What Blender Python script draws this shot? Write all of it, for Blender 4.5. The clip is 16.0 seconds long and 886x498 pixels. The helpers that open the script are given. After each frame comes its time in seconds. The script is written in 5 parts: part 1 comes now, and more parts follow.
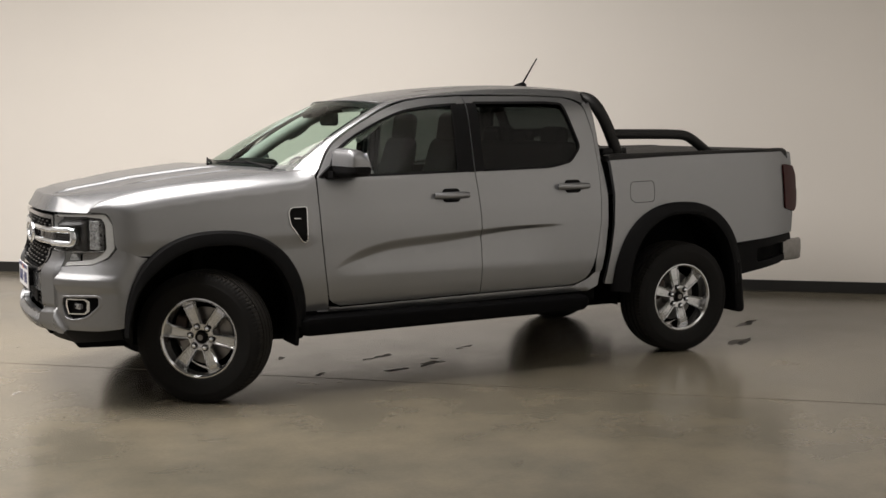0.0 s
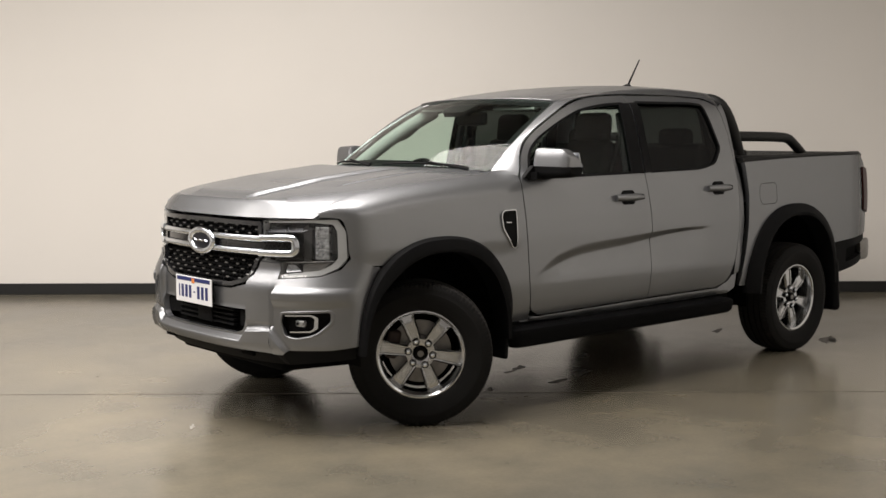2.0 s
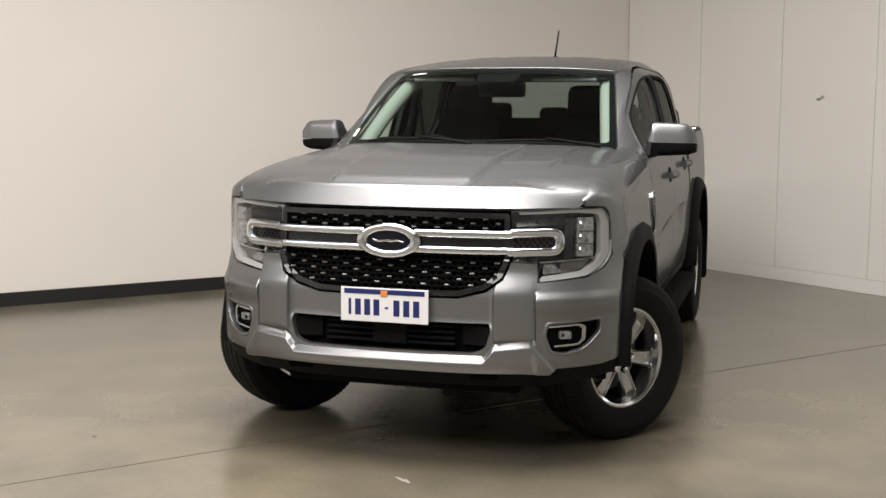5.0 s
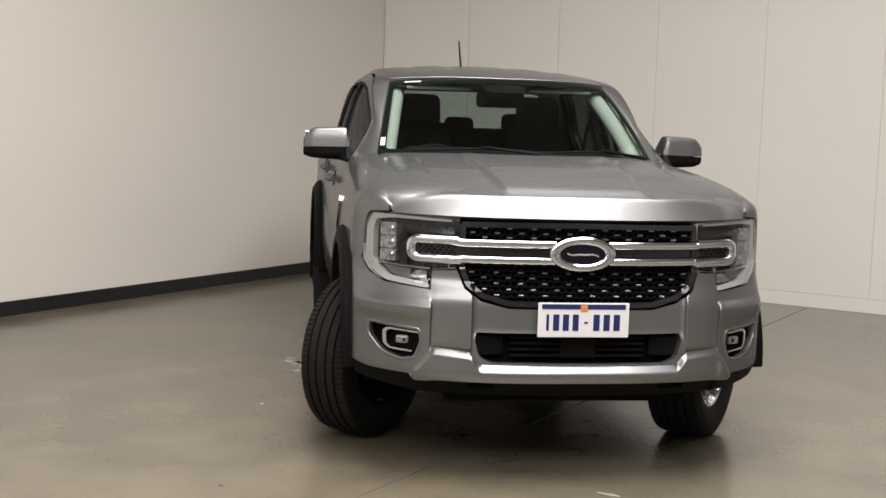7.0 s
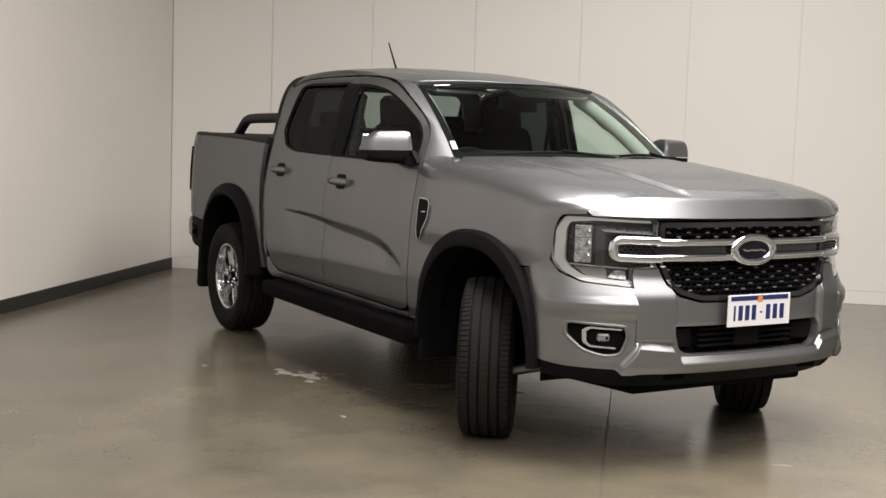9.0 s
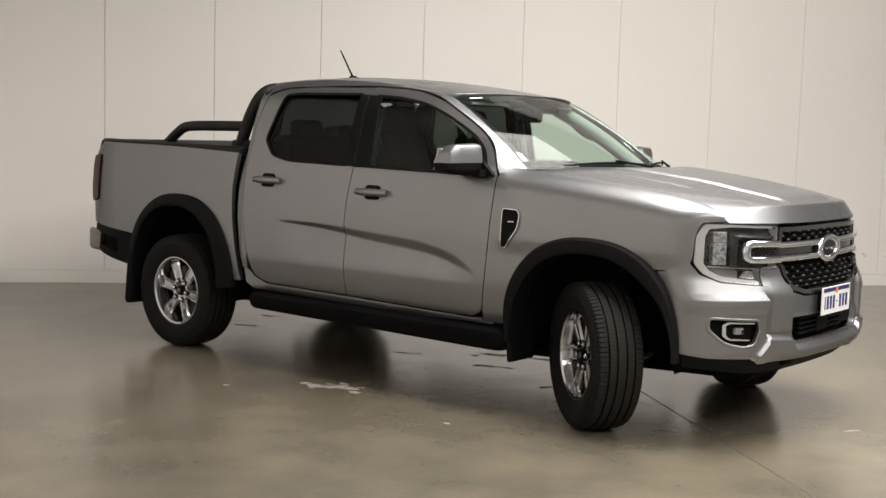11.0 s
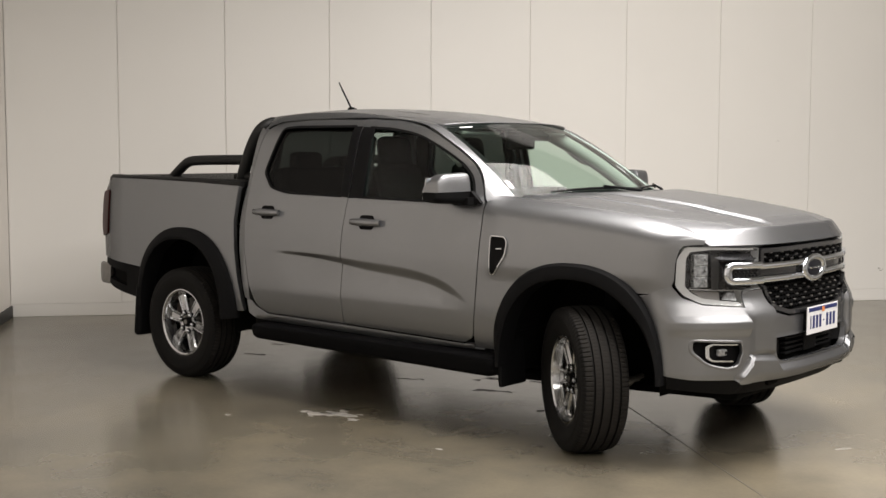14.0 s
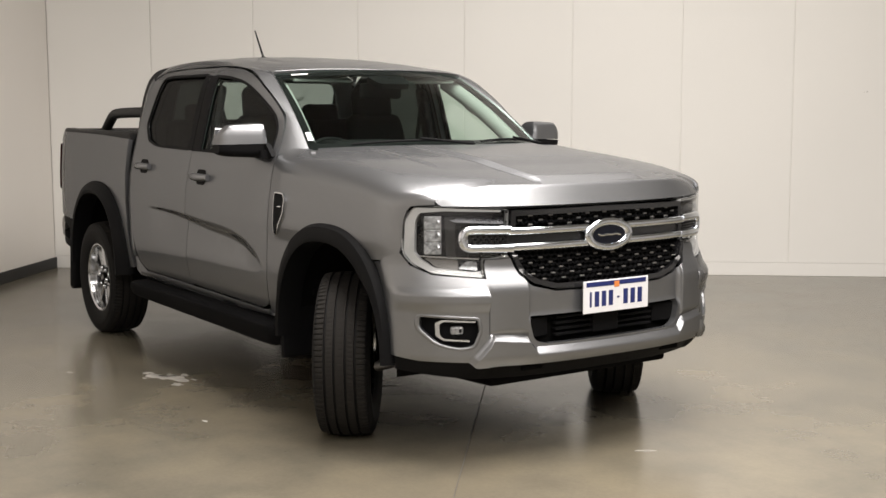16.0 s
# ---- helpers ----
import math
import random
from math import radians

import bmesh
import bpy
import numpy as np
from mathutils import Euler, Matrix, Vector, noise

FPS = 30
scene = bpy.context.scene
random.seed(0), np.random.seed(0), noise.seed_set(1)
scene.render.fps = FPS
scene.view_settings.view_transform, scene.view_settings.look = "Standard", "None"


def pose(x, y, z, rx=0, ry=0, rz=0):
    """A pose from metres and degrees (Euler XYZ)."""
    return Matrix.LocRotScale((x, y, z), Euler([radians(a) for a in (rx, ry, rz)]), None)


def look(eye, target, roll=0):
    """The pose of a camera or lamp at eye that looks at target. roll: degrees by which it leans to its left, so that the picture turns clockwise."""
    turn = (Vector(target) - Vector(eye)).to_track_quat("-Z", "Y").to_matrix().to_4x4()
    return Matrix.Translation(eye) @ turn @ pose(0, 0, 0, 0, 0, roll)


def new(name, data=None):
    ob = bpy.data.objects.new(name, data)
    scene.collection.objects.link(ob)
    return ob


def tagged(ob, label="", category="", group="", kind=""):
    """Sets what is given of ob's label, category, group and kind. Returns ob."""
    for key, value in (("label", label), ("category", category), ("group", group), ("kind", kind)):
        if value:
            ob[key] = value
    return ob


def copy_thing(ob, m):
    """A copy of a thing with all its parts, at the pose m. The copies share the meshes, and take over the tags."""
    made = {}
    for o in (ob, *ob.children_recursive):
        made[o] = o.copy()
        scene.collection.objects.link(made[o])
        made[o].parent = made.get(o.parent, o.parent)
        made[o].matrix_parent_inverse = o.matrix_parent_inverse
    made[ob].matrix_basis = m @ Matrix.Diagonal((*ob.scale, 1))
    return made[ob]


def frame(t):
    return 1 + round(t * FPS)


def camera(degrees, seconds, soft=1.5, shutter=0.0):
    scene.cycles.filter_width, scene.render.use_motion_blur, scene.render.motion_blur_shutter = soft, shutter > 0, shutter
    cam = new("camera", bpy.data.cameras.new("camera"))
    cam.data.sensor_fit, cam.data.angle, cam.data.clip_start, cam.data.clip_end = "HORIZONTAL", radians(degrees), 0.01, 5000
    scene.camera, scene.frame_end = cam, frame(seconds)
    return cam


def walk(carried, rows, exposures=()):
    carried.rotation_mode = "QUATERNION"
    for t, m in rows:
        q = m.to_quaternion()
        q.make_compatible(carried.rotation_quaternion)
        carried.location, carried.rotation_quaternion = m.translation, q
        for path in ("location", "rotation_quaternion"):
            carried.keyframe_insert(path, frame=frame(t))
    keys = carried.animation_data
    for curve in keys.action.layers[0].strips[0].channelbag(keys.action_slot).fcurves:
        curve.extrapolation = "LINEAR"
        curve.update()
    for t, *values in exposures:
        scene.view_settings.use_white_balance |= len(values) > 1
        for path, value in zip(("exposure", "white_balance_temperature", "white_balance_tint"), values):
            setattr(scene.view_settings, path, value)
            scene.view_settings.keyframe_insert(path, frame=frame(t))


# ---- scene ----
cam = camera(40.5, 16.0)
PATH = [
    (0, (3.426, 7.484, 1.583), (2.553, 5.697, 1.371), -0.4),
    (0.5, (4.097, 7.078, 1.567), (3.113, 5.349, 1.363), -0.2),
    (1, (4.627, 6.62, 1.51), (3.557, 4.941, 1.317), -0.3),
    (1.5, (5.181, 6.141, 1.517), (4.011, 4.53, 1.326), -0.2),
    (2, (5.614, 5.587, 1.499), (4.32, 4.074, 1.31), -0.1),
    (2.5, (6.06, 4.986, 1.498), (4.629, 3.601, 1.314), -0.1),
    (3, (6.422, 4.371, 1.487), (4.871, 3.12, 1.307), 0.1),
    (3.5, (6.717, 3.676, 1.496), (5.055, 2.578, 1.318), 0.2),
    (4, (6.981, 3.005, 1.469), (5.22, 2.073, 1.303), 0.1),
    (4.2, (7.02, 2.714, 1.466), (5.224, 1.853, 1.292), 0.3),
    (6.3, (7.174, -0.176, 1.508), (5.188, -0.211, 1.276), 1.0),
    (6.5, (7.181, -0.475, 1.47), (5.192, -0.419, 1.26), 1.4),
    (7, (7.19, -1.25, 1.463), (5.221, -0.965, 1.255), 1.7),
    (7.5, (7.018, -1.925, 1.44), (5.09, -1.435, 1.234), 1.9),
    (8, (6.852, -2.613, 1.435), (4.979, -1.942, 1.234), 1.9),
    (8.5, (6.605, -3.242, 1.423), (4.804, -2.394, 1.226), 2.0),
    (9, (6.335, -3.899, 1.422), (4.627, -2.876, 1.23), 1.9),
    (9.2, (6.225, -4.154, 1.433), (4.558, -3.066, 1.246), 2.0),
    (11.3, (4.568, -6.239, 1.502), (3.392, -4.632, 1.314), 1.6),
    (11.5, (4.419, -6.367, 1.516), (3.289, -4.727, 1.334), 1.6),
    (12, (4.094, -6.576, 1.533), (3.047, -4.881, 1.355), 1.4),
    (12.5, (4.049, -6.739, 1.558), (3.03, -5.026, 1.395), 1.0),
    (13, (4.285, -6.711, 1.563), (3.204, -5.036, 1.406), 0.6),
    (13.5, (4.694, -6.395, 1.561), (3.49, -4.805, 1.403), 0.2),
    (14, (5.071, -5.928, 1.541), (3.771, -4.416, 1.38), 0.1),
    (14.5, (5.52, -5.385, 1.504), (4.139, -3.947, 1.337), 0.1),
    (15, (5.829, -4.753, 1.487), (4.366, -3.401, 1.304), 0.1),
    (15.5, (6.169, -4.15, 1.474), (4.614, -2.91, 1.269), -0.1),
    (16, (6.388, -3.533, 1.478), (4.747, -2.411, 1.253), -0.1),
]
walk(cam, [(t, look(eye, target, roll)) for t, eye, target, roll in PATH], [(0.0, 0.11), (1.5, 0.06), (2.5, 0.18), (3.0, 0.20), (4.0, 0.15), (7.0, 0.02), (8.5, 0.07), (11.5, 0.30), (12.5, 0.28), (13.5, 0.20), (14.5, 0.22), (15.5, 0.30), (16.0, 0.30)])

# ---------------- world, lights, exposure ----------------
world = bpy.data.worlds.new("hall_air")
world.use_nodes = True
world.node_tree.nodes["Background"].inputs[0].default_value = (0.75, 0.8, 0.9, 1)
world.node_tree.nodes["Background"].inputs[1].default_value = 0.01
scene.world = world

# the hall: two walls meet at a square corner behind the truck
WA = math.radians(50.0)
WD = Vector((math.cos(WA), math.sin(WA), 0))      # along the panelled wall, away from the corner
WN = Vector((-math.sin(WA), math.cos(WA), 0))     # out through the panelled wall
CORNER = WD * -3.46 + WN * 3.93
CEIL = 4.6


def hall(a, b, z=0.0):
    """a metres along the panelled wall, b metres out from it into the hall."""
    return CORNER + WD * a - WN * b + Vector((0, 0, z))


# place (world x, y), length along x, breadth along y, turn, watts
# none is in view: one assumed overhead, a front fill, a panel-wall wash
LAMPS = [(2.7, 0.0, 4.2, 3.2, 0.0, 450), (6.9, -2.4, 2.6, 9.0, 0.0, 430), (-0.15, 5.05, 4.5, 2.2, 50.0, 29)]
LAMP_COLOUR = (1.0, 0.943, 0.895)


# ---------------- materials ----------------
def material(name):
    m = bpy.data.materials.new(name)
    m.use_nodes = True
    nt = m.node_tree
    return m, nt, nt.nodes["Principled BSDF"]


def noise_node(nt, scale, detail=4.0, rough=0.55, stretch=None):
    co = nt.nodes.new("ShaderNodeTexCoord")
    mp = nt.nodes.new("ShaderNodeMapping")
    if stretch:
        mp.inputs["Scale"].default_value = stretch
    nt.links.new(co.outputs["Object"], mp.inputs["Vector"])
    n = nt.nodes.new("ShaderNodeTexNoise")
    n.inputs["Scale"].default_value, n.inputs["Detail"].default_value, n.inputs["Roughness"].default_value = scale, detail, rough
    nt.links.new(mp.outputs["Vector"], n.inputs["Vector"])
    return n.outputs["Fac"]


def ramp(nt, fac, stops):
    r = nt.nodes.new("ShaderNodeValToRGB")
    while len(r.color_ramp.elements) < len(stops):
        r.color_ramp.elements.new(0.5)
    for e, (p, c) in zip(r.color_ramp.elements, stops):
        e.position, e.color = p, (*c, 1) if len(c) == 3 else c
    nt.links.new(fac, r.inputs["Fac"])
    return r.outputs["Color"]


def mix(nt, kind, fac, a, b):
    n = nt.nodes.new("ShaderNodeMix")
    n.data_type, n.blend_type = "RGBA", kind
    for sock, v in ((n.inputs[0], fac), (n.inputs[6], a), (n.inputs[7], b)):
        if isinstance(v, bpy.types.NodeSocket):
            nt.links.new(v, sock)
        else:
            sock.default_value = v
    return n.outputs[2]


def bump(nt, bsdf, height, strength, dist):
    b = nt.nodes.new("ShaderNodeBump")
    b.inputs["Strength"].default_value, b.inputs["Distance"].default_value = strength, dist
    nt.links.new(height, b.inputs["Height"])
    nt.links.new(b.outputs["Normal"], bsdf.inputs["Normal"])


def simple(name, colour, rough, metal=0.0, grain=0.0, scale=60, coat=0.0, vary=0.12, spec=0.5):
    m, nt, b = material(name)
    b.inputs["Specular IOR Level"].default_value = spec
    fac = noise_node(nt, scale)
    lo = tuple(c * (1 - vary) for c in colour)
    hi = tuple(min(1, c * (1 + vary)) for c in colour)
    nt.links.new(ramp(nt, fac, [(0.3, lo), (0.7, hi)]), b.inputs["Base Color"])
    b.inputs["Roughness"].default_value, b.inputs["Metallic"].default_value = rough, metal
    b.inputs["Coat Weight"].default_value = coat
    b.inputs["Coat Roughness"].default_value = 0.04
    if grain:
        bump(nt, b, fac, grain, 0.002)
    return m


def paint_material():
    m, nt, b = material("silver_paint")
    flake = noise_node(nt, 900, 1.0)
    cloud = noise_node(nt, 1.3, 3.0)
    c1 = ramp(nt, flake, [(0.35, (0.223, 0.228, 0.238)), (0.65, (0.300, 0.306, 0.319))])
    c2 = ramp(nt, cloud, [(0.3, (0.95, 0.95, 0.95)), (0.7, (1.0, 1.0, 1.0))])
    nt.links.new(mix(nt, "MULTIPLY", 1.0, c1, c2), b.inputs["Base Color"])
    b.inputs["Metallic"].default_value = 0.9
    b.inputs["Roughness"].default_value = 0.39
    b.inputs["Specular Tint"].default_value = (0.02, 0.02, 0.02, 1)
    b.inputs["Coat Weight"].default_value = 0.55
    b.inputs["Coat Roughness"].default_value = 0.085
    return m


def glass_material(name, tint, gloss=1.0):
    m = bpy.data.materials.new(name)
    m.use_nodes = True
    nt = m.node_tree
    nt.nodes.clear()
    out = nt.nodes.new("ShaderNodeOutputMaterial")
    clear = nt.nodes.new("ShaderNodeBsdfTransparent")
    clear.inputs[0].default_value = (*tint, 1)
    shine = nt.nodes.new("ShaderNodeBsdfGlossy")
    shine.inputs["Roughness"].default_value = 0.02
    lw = nt.nodes.new("ShaderNodeLayerWeight")
    lw.inputs[0].default_value = 0.5
    p = nt.nodes.new("ShaderNodeMath")
    p.operation = "POWER"
    p.inputs[1].default_value = 5.0
    nt.links.new(lw.outputs["Facing"], p.inputs[0])
    q = nt.nodes.new("ShaderNodeMath")
    q.operation = "MULTIPLY_ADD"
    q.inputs[1].default_value, q.inputs[2].default_value = 0.9 * gloss, 0.06 * gloss
    nt.links.new(p.outputs[0], q.inputs[0])
    ms = nt.nodes.new("ShaderNodeMixShader")
    nt.links.new(q.outputs[0], ms.inputs[0])
    nt.links.new(clear.outputs[0], ms.inputs[1])
    nt.links.new(shine.outputs[0], ms.inputs[2])
    nt.links.new(ms.outputs[0], out.inputs[0])
    return m


def concrete_material():
    m, nt, b = material("polished_concrete")
    big = noise_node(nt, 0.55, 5.0, 0.6)
    mid = noise_node(nt, 2.2, 3.0, 0.5)
    fine = noise_node(nt, 45, 5.0, 0.7)
    c = ramp(nt, big, [(0.28, (0.122, 0.112, 0.087)), (0.5, (0.152, 0.135, 0.102)), (0.72, (0.186, 0.162, 0.119))])
    d = ramp(nt, mid, [(0.30, (0.84, 0.85, 0.86)), (0.5, (0.98, 0.98, 0.98)), (0.70, (1.08, 1.07, 1.04))])
    e = ramp(nt, fine, [(0.25, (0.9, 0.9, 0.9)), (0.75, (1.05, 1.05, 1.05))])
    c = mix(nt, "MULTIPLY", 1.0, c, d)
    nt.links.new(mix(nt, "MULTIPLY", 1.0, c, e), b.inputs["Base Color"])
    r = nt.nodes.new("ShaderNodeMapRange")
    r.inputs["To Min"].default_value, r.inputs["To Max"].default_value = 0.17, 0.28
    nt.links.new(mid, r.inputs["Value"])
    nt.links.new(r.outputs["Result"], b.inputs["Roughness"])
    b.inputs["Specular IOR Level"].default_value = 0.7
    bump(nt, b, big, 0.03, 0.01)
    return m


def wall_material(name, colour, rough=0.6):
    m, nt, b = material(name)
    big = noise_node(nt, 0.5, 3.0)
    fine = noise_node(nt, 70, 3.0)
    lo = tuple(c * 0.96 for c in colour)
    nt.links.new(ramp(nt, big, [(0.3, lo), (0.7, colour)]), b.inputs["Base Color"])
    b.inputs["Roughness"].default_value = rough
    bump(nt, b, fine, 0.06, 0.002)
    return m


PAINT = paint_material()
BLACK = simple("black_plastic", (0.0045, 0.0045, 0.005), 0.68, spec=0.12, grain=0.25, scale=500)
STEP_BLACK = simple("step_rubber", (0.0035, 0.0035, 0.004), 0.8, spec=0.08, grain=0.3, scale=300)
GLOSS_BLACK = simple("gloss_black", (0.012, 0.012, 0.013), 0.12, coat=0.6)
DARK = simple("underbody_black", (0.003, 0.003, 0.003), 0.9, spec=0.1)
RUBBER = simple("tyre_rubber", (0.0075, 0.0072, 0.007), 0.72, spec=0.18, grain=0.3, scale=220, vary=0.25)
# dusty ribs, also kept lighter than the grooves to colour in groove shade
TREAD = simple("dusty_tread_rubber", (0.015, 0.0135, 0.012), 0.8, spec=0.2, grain=0.3, scale=220, vary=0.25)
CHROME = simple("chrome", (0.82, 0.86, 0.92), 0.11, 1.0, vary=0.02)
ALLOY = simple("alloy_silver", (0.53, 0.54, 0.555), 0.16, 0.95, coat=0.6, vary=0.05)
STEEL = simple("brake_steel", (0.25, 0.24, 0.23), 0.4, 0.9, scale=30)
RUST = simple("brake_drum_brown", (0.035, 0.022, 0.018), 0.7)
BAR = simple("textured_black_coat", (0.008, 0.008, 0.008), 0.55, spec=0.3, grain=0.5, scale=350)
FABRIC = simple("charcoal_cloth", (0.012, 0.0125, 0.013), 0.9, spec=0.08, grain=0.4, scale=300)
TRIM_GREY = simple("grey_headlining", (0.34, 0.345, 0.33), 0.9, scale=200)
LENS_WHITE = simple("lamp_white", (0.47, 0.47, 0.465), 0.25, vary=0.03)
# opaque grey; its strong mottling paints in the glints of clear lamp parts
CRYSTAL = simple("glint_mottled_crystal", (0.30, 0.305, 0.31), 0.18, 0.35, coat=0.8, vary=0.6, scale=60)
LAMP_DARK = simple("lamp_housing", (0.024, 0.024, 0.027), 0.25, 0.5, vary=0.25, scale=30)
RED = simple("tail_lamp_red", (0.035, 0.004, 0.004), 0.4, spec=0.15)
BLUE = simple("badge_blue", (0.004, 0.005, 0.011), 0.3, spec=0.3)
PLATE_WHITE = simple("plate_white", (0.80, 0.80, 0.82), 0.35, vary=0.03)
PLATE_BLUE = simple("plate_blue", (0.014, 0.024, 0.13), 0.35)
ORANGE = simple("plate_emblem_orange", (0.75, 0.25, 0.06), 0.4)
GLASS = glass_material("clear_glass", (0.76, 0.87, 0.81), 0.38)
SCREEN_GLASS = glass_material("screen_glass", (0.70, 0.80, 0.75), 0.55)
TINT = glass_material("privacy_glass", (0.05, 0.058, 0.054), 0.32)
LENS = glass_material("lamp_lens", (0.95, 0.96, 0.97))
CONCRETE = concrete_material()
WALL_WHITE = wall_material("white_wall_paint", (0.80, 0.765, 0.72))
PANEL_WHITE = wall_material("panel_white", (0.88, 0.865, 0.83), 0.45)
WALL_FAR = wall_material("bounce_wall_white", (0.74, 0.73, 0.72))
CEILING = wall_material("ceiling_paint", (0.42, 0.415, 0.40))
SKIRT = simple("black_skirting_paint", (0.012, 0.012, 0.012), 0.5)
STAIN_WHITE = simple("paint_splash", (0.36, 0.34, 0.31), 0.6, scale=25, vary=0.3)
STAIN_DARK = simple("damp_mark", (0.068, 0.061, 0.050), 0.45, spec=0.25, scale=25, vary=0.3)
JOINT = simple("joint_filler", (0.09, 0.08, 0.065), 0.7, scale=20)
SCUFF = simple("scuff_grey", (0.52, 0.51, 0.48), 0.7)


# ---------------- mesh helpers ----------------
def mesh_part(name, verts, faces, mat, parent=None, label="", normals=None, sharp=35):
    me = bpy.data.meshes.new(name)
    me.from_pydata([tuple(map(float, v)) for v in verts], [], [tuple(map(int, f)) for f in faces])
    me.materials.append(mat)
    for p in me.polygons:
        p.use_smooth = True
    me.update()
    if normals is not None:
        me.normals_split_custom_set_from_vertices([tuple(map(float, n)) for n in normals])
    elif sharp:
        me.set_sharp_from_angle(angle=radians(sharp))
    ob = new(name, me)
    ob.parent = parent
    if label:
        tagged(ob, label)
    return ob


def weighted_normals(me, sharp):
    """Corner normals that keep large flat faces flat beside rounded edges."""
    k = math.cos(radians(sharp))
    nrm = [p.normal.copy() for p in me.polygons]
    area = [p.area for p in me.polygons]
    at = [[] for _ in me.vertices]
    for p in me.polygons:
        for v in p.vertices:
            at[v].append(p.index)
    out = []
    for p in me.polygons:
        n0 = nrm[p.index]
        for v in p.vertices:
            n = Vector((0, 0, 0))
            for q in at[v]:
                if nrm[q].dot(n0) > k:
                    n += nrm[q] * area[q]
            out.append(n.normalized() if n.length > 1e-12 else n0)
    me.normals_split_custom_set(out)


def part(name, bm, mat, parent=None, label="", sharp=35):
    """Link a bmesh as one mesh object under a thing or a part."""
    bmesh.ops.recalc_face_normals(bm, faces=bm.faces)
    me = bpy.data.meshes.new(name)
    bm.to_mesh(me)
    bm.free()
    me.materials.append(mat)
    for p in me.polygons:
        p.use_smooth = True
    weighted_normals(me, sharp)
    ob = new(name, me)
    ob.parent = parent
    if label:
        tagged(ob, label)
    return ob


def thing(name, label, category, at=(0, 0, 0), group="", kind=""):
    e = new(name)
    e.location = at
    e.empty_display_size = 0.2
    return tagged(e, label, category, group, kind)


def rbox(size, at, r=0.02, seg=3, turn=(0, 0, 0), taper=None, bm=None):
    """A rounded box; taper = (scale of top in x, scale of top in y)."""
    own = bmesh.new()
    bmesh.ops.create_cube(own, size=1.0)
    for v in own.verts:
        k = (taper[0], taper[1]) if taper and v.co.z > 0 else (1, 1)
        v.co = Vector((v.co.x * size[0] * k[0], v.co.y * size[1] * k[1], v.co.z * size[2]))
    if r:
        bmesh.ops.bevel(own, geom=own.edges[:], offset=r, segments=seg, profile=0.5, affect="EDGES", clamp_overlap=True)
    own.transform(pose(*at, *turn))
    if bm is None:
        return own
    tmp = bpy.data.meshes.new("tmp")
    own.to_mesh(tmp)
    own.free()
    bm.from_mesh(tmp)
    bpy.data.meshes.remove(tmp)
    return bm


def round_poly(pts, r, n=5):
    """Round the corners of a closed outline."""
    out, m = [], len(pts)
    for i in range(m):
        a, b, c = (np.array(pts[k % m][:2], float) for k in (i - 1, i, i + 1))
        rr = pts[i][2] if len(pts[i]) > 2 else r
        d1, d2 = a - b, c - b
        l1, l2 = np.hypot(*d1), np.hypot(*d2)
        k = min(rr, 0.45 * l1, 0.45 * l2)
        if k < 1e-4:
            out.append(tuple(b))
            continue
        p, q = b + d1 / l1 * k, b + d2 / l2 * k
        for t in np.linspace(0, 1, n):
            out.append(tuple((1 - t) ** 2 * p + 2 * t * (1 - t) * b + t * t * q))
    return out


def curve_through(pts, n=10):
    """A smooth open curve through points of any dimension."""
    p = [np.array(q, float) for q in pts]
    p = [2 * p[0] - p[1]] + p + [2 * p[-1] - p[-2]]
    out = []
    for i in range(1, len(p) - 2):
        for t in np.linspace(0, 1, n, endpoint=False):
            out.append(0.5 * (2 * p[i] + (p[i + 1] - p[i - 1]) * t + (2 * p[i - 1] - 5 * p[i] + 4 * p[i + 1] - p[i + 2]) * t * t
                              + (3 * p[i] - 3 * p[i + 1] + p[i + 2] - p[i - 1]) * t ** 3))
    out.append(p[-2])
    return np.array(out)


def densify(pts, step):
    out, m = [], len(pts)
    for i in range(m):
        a, b = np.array(pts[i][:2]), np.array(pts[(i + 1) % m][:2])
        d = np.hypot(*(b - a))
        if d < 1e-6:
            continue
        k = max(1, int(math.ceil(d / step)))
        out += [a + (b - a) * j / k for j in range(k)]
    return np.array(out)


def inside(q, loops):
    res = np.zeros(len(q), bool)
    for lp in loops:
        a, b = lp, np.roll(lp, -1, 0)
        for (x0, y0), (x1, y1) in zip(a, b):
            if abs(y1 - y0) < 1e-12:
                continue
            hit = ((y0 > q[:, 1]) != (y1 > q[:, 1])) & (q[:, 0] < (x1 - x0) * (q[:, 1] - y0) / (y1 - y0) + x0)
            res ^= hit
    return res


def clear_of(q, loops, d):
    ok = np.ones(len(q), bool)
    for lp in loops:
        a, b = lp, np.roll(lp, -1, 0)
        for p0, p1 in zip(a, b):
            e = p1 - p0
            t = np.clip(((q - p0) @ e) / max(e @ e, 1e-12), 0, 1)
            ok &= np.hypot(*(q - p0 - t[:, None] * e).T) > d
    return ok


def surface_normals(f, uv, out):
    e = 1e-4
    du = f(uv + (e, 0)) - f(uv - (e, 0))
    dv = f(uv + (0, e)) - f(uv - (0, e))
    n = np.cross(du, dv)
    n /= np.maximum(np.linalg.norm(n, axis=1), 1e-12)[:, None]
    return n if out is None else n * np.where(n @ np.array(out, float) < 0, -1, 1)[:, None]


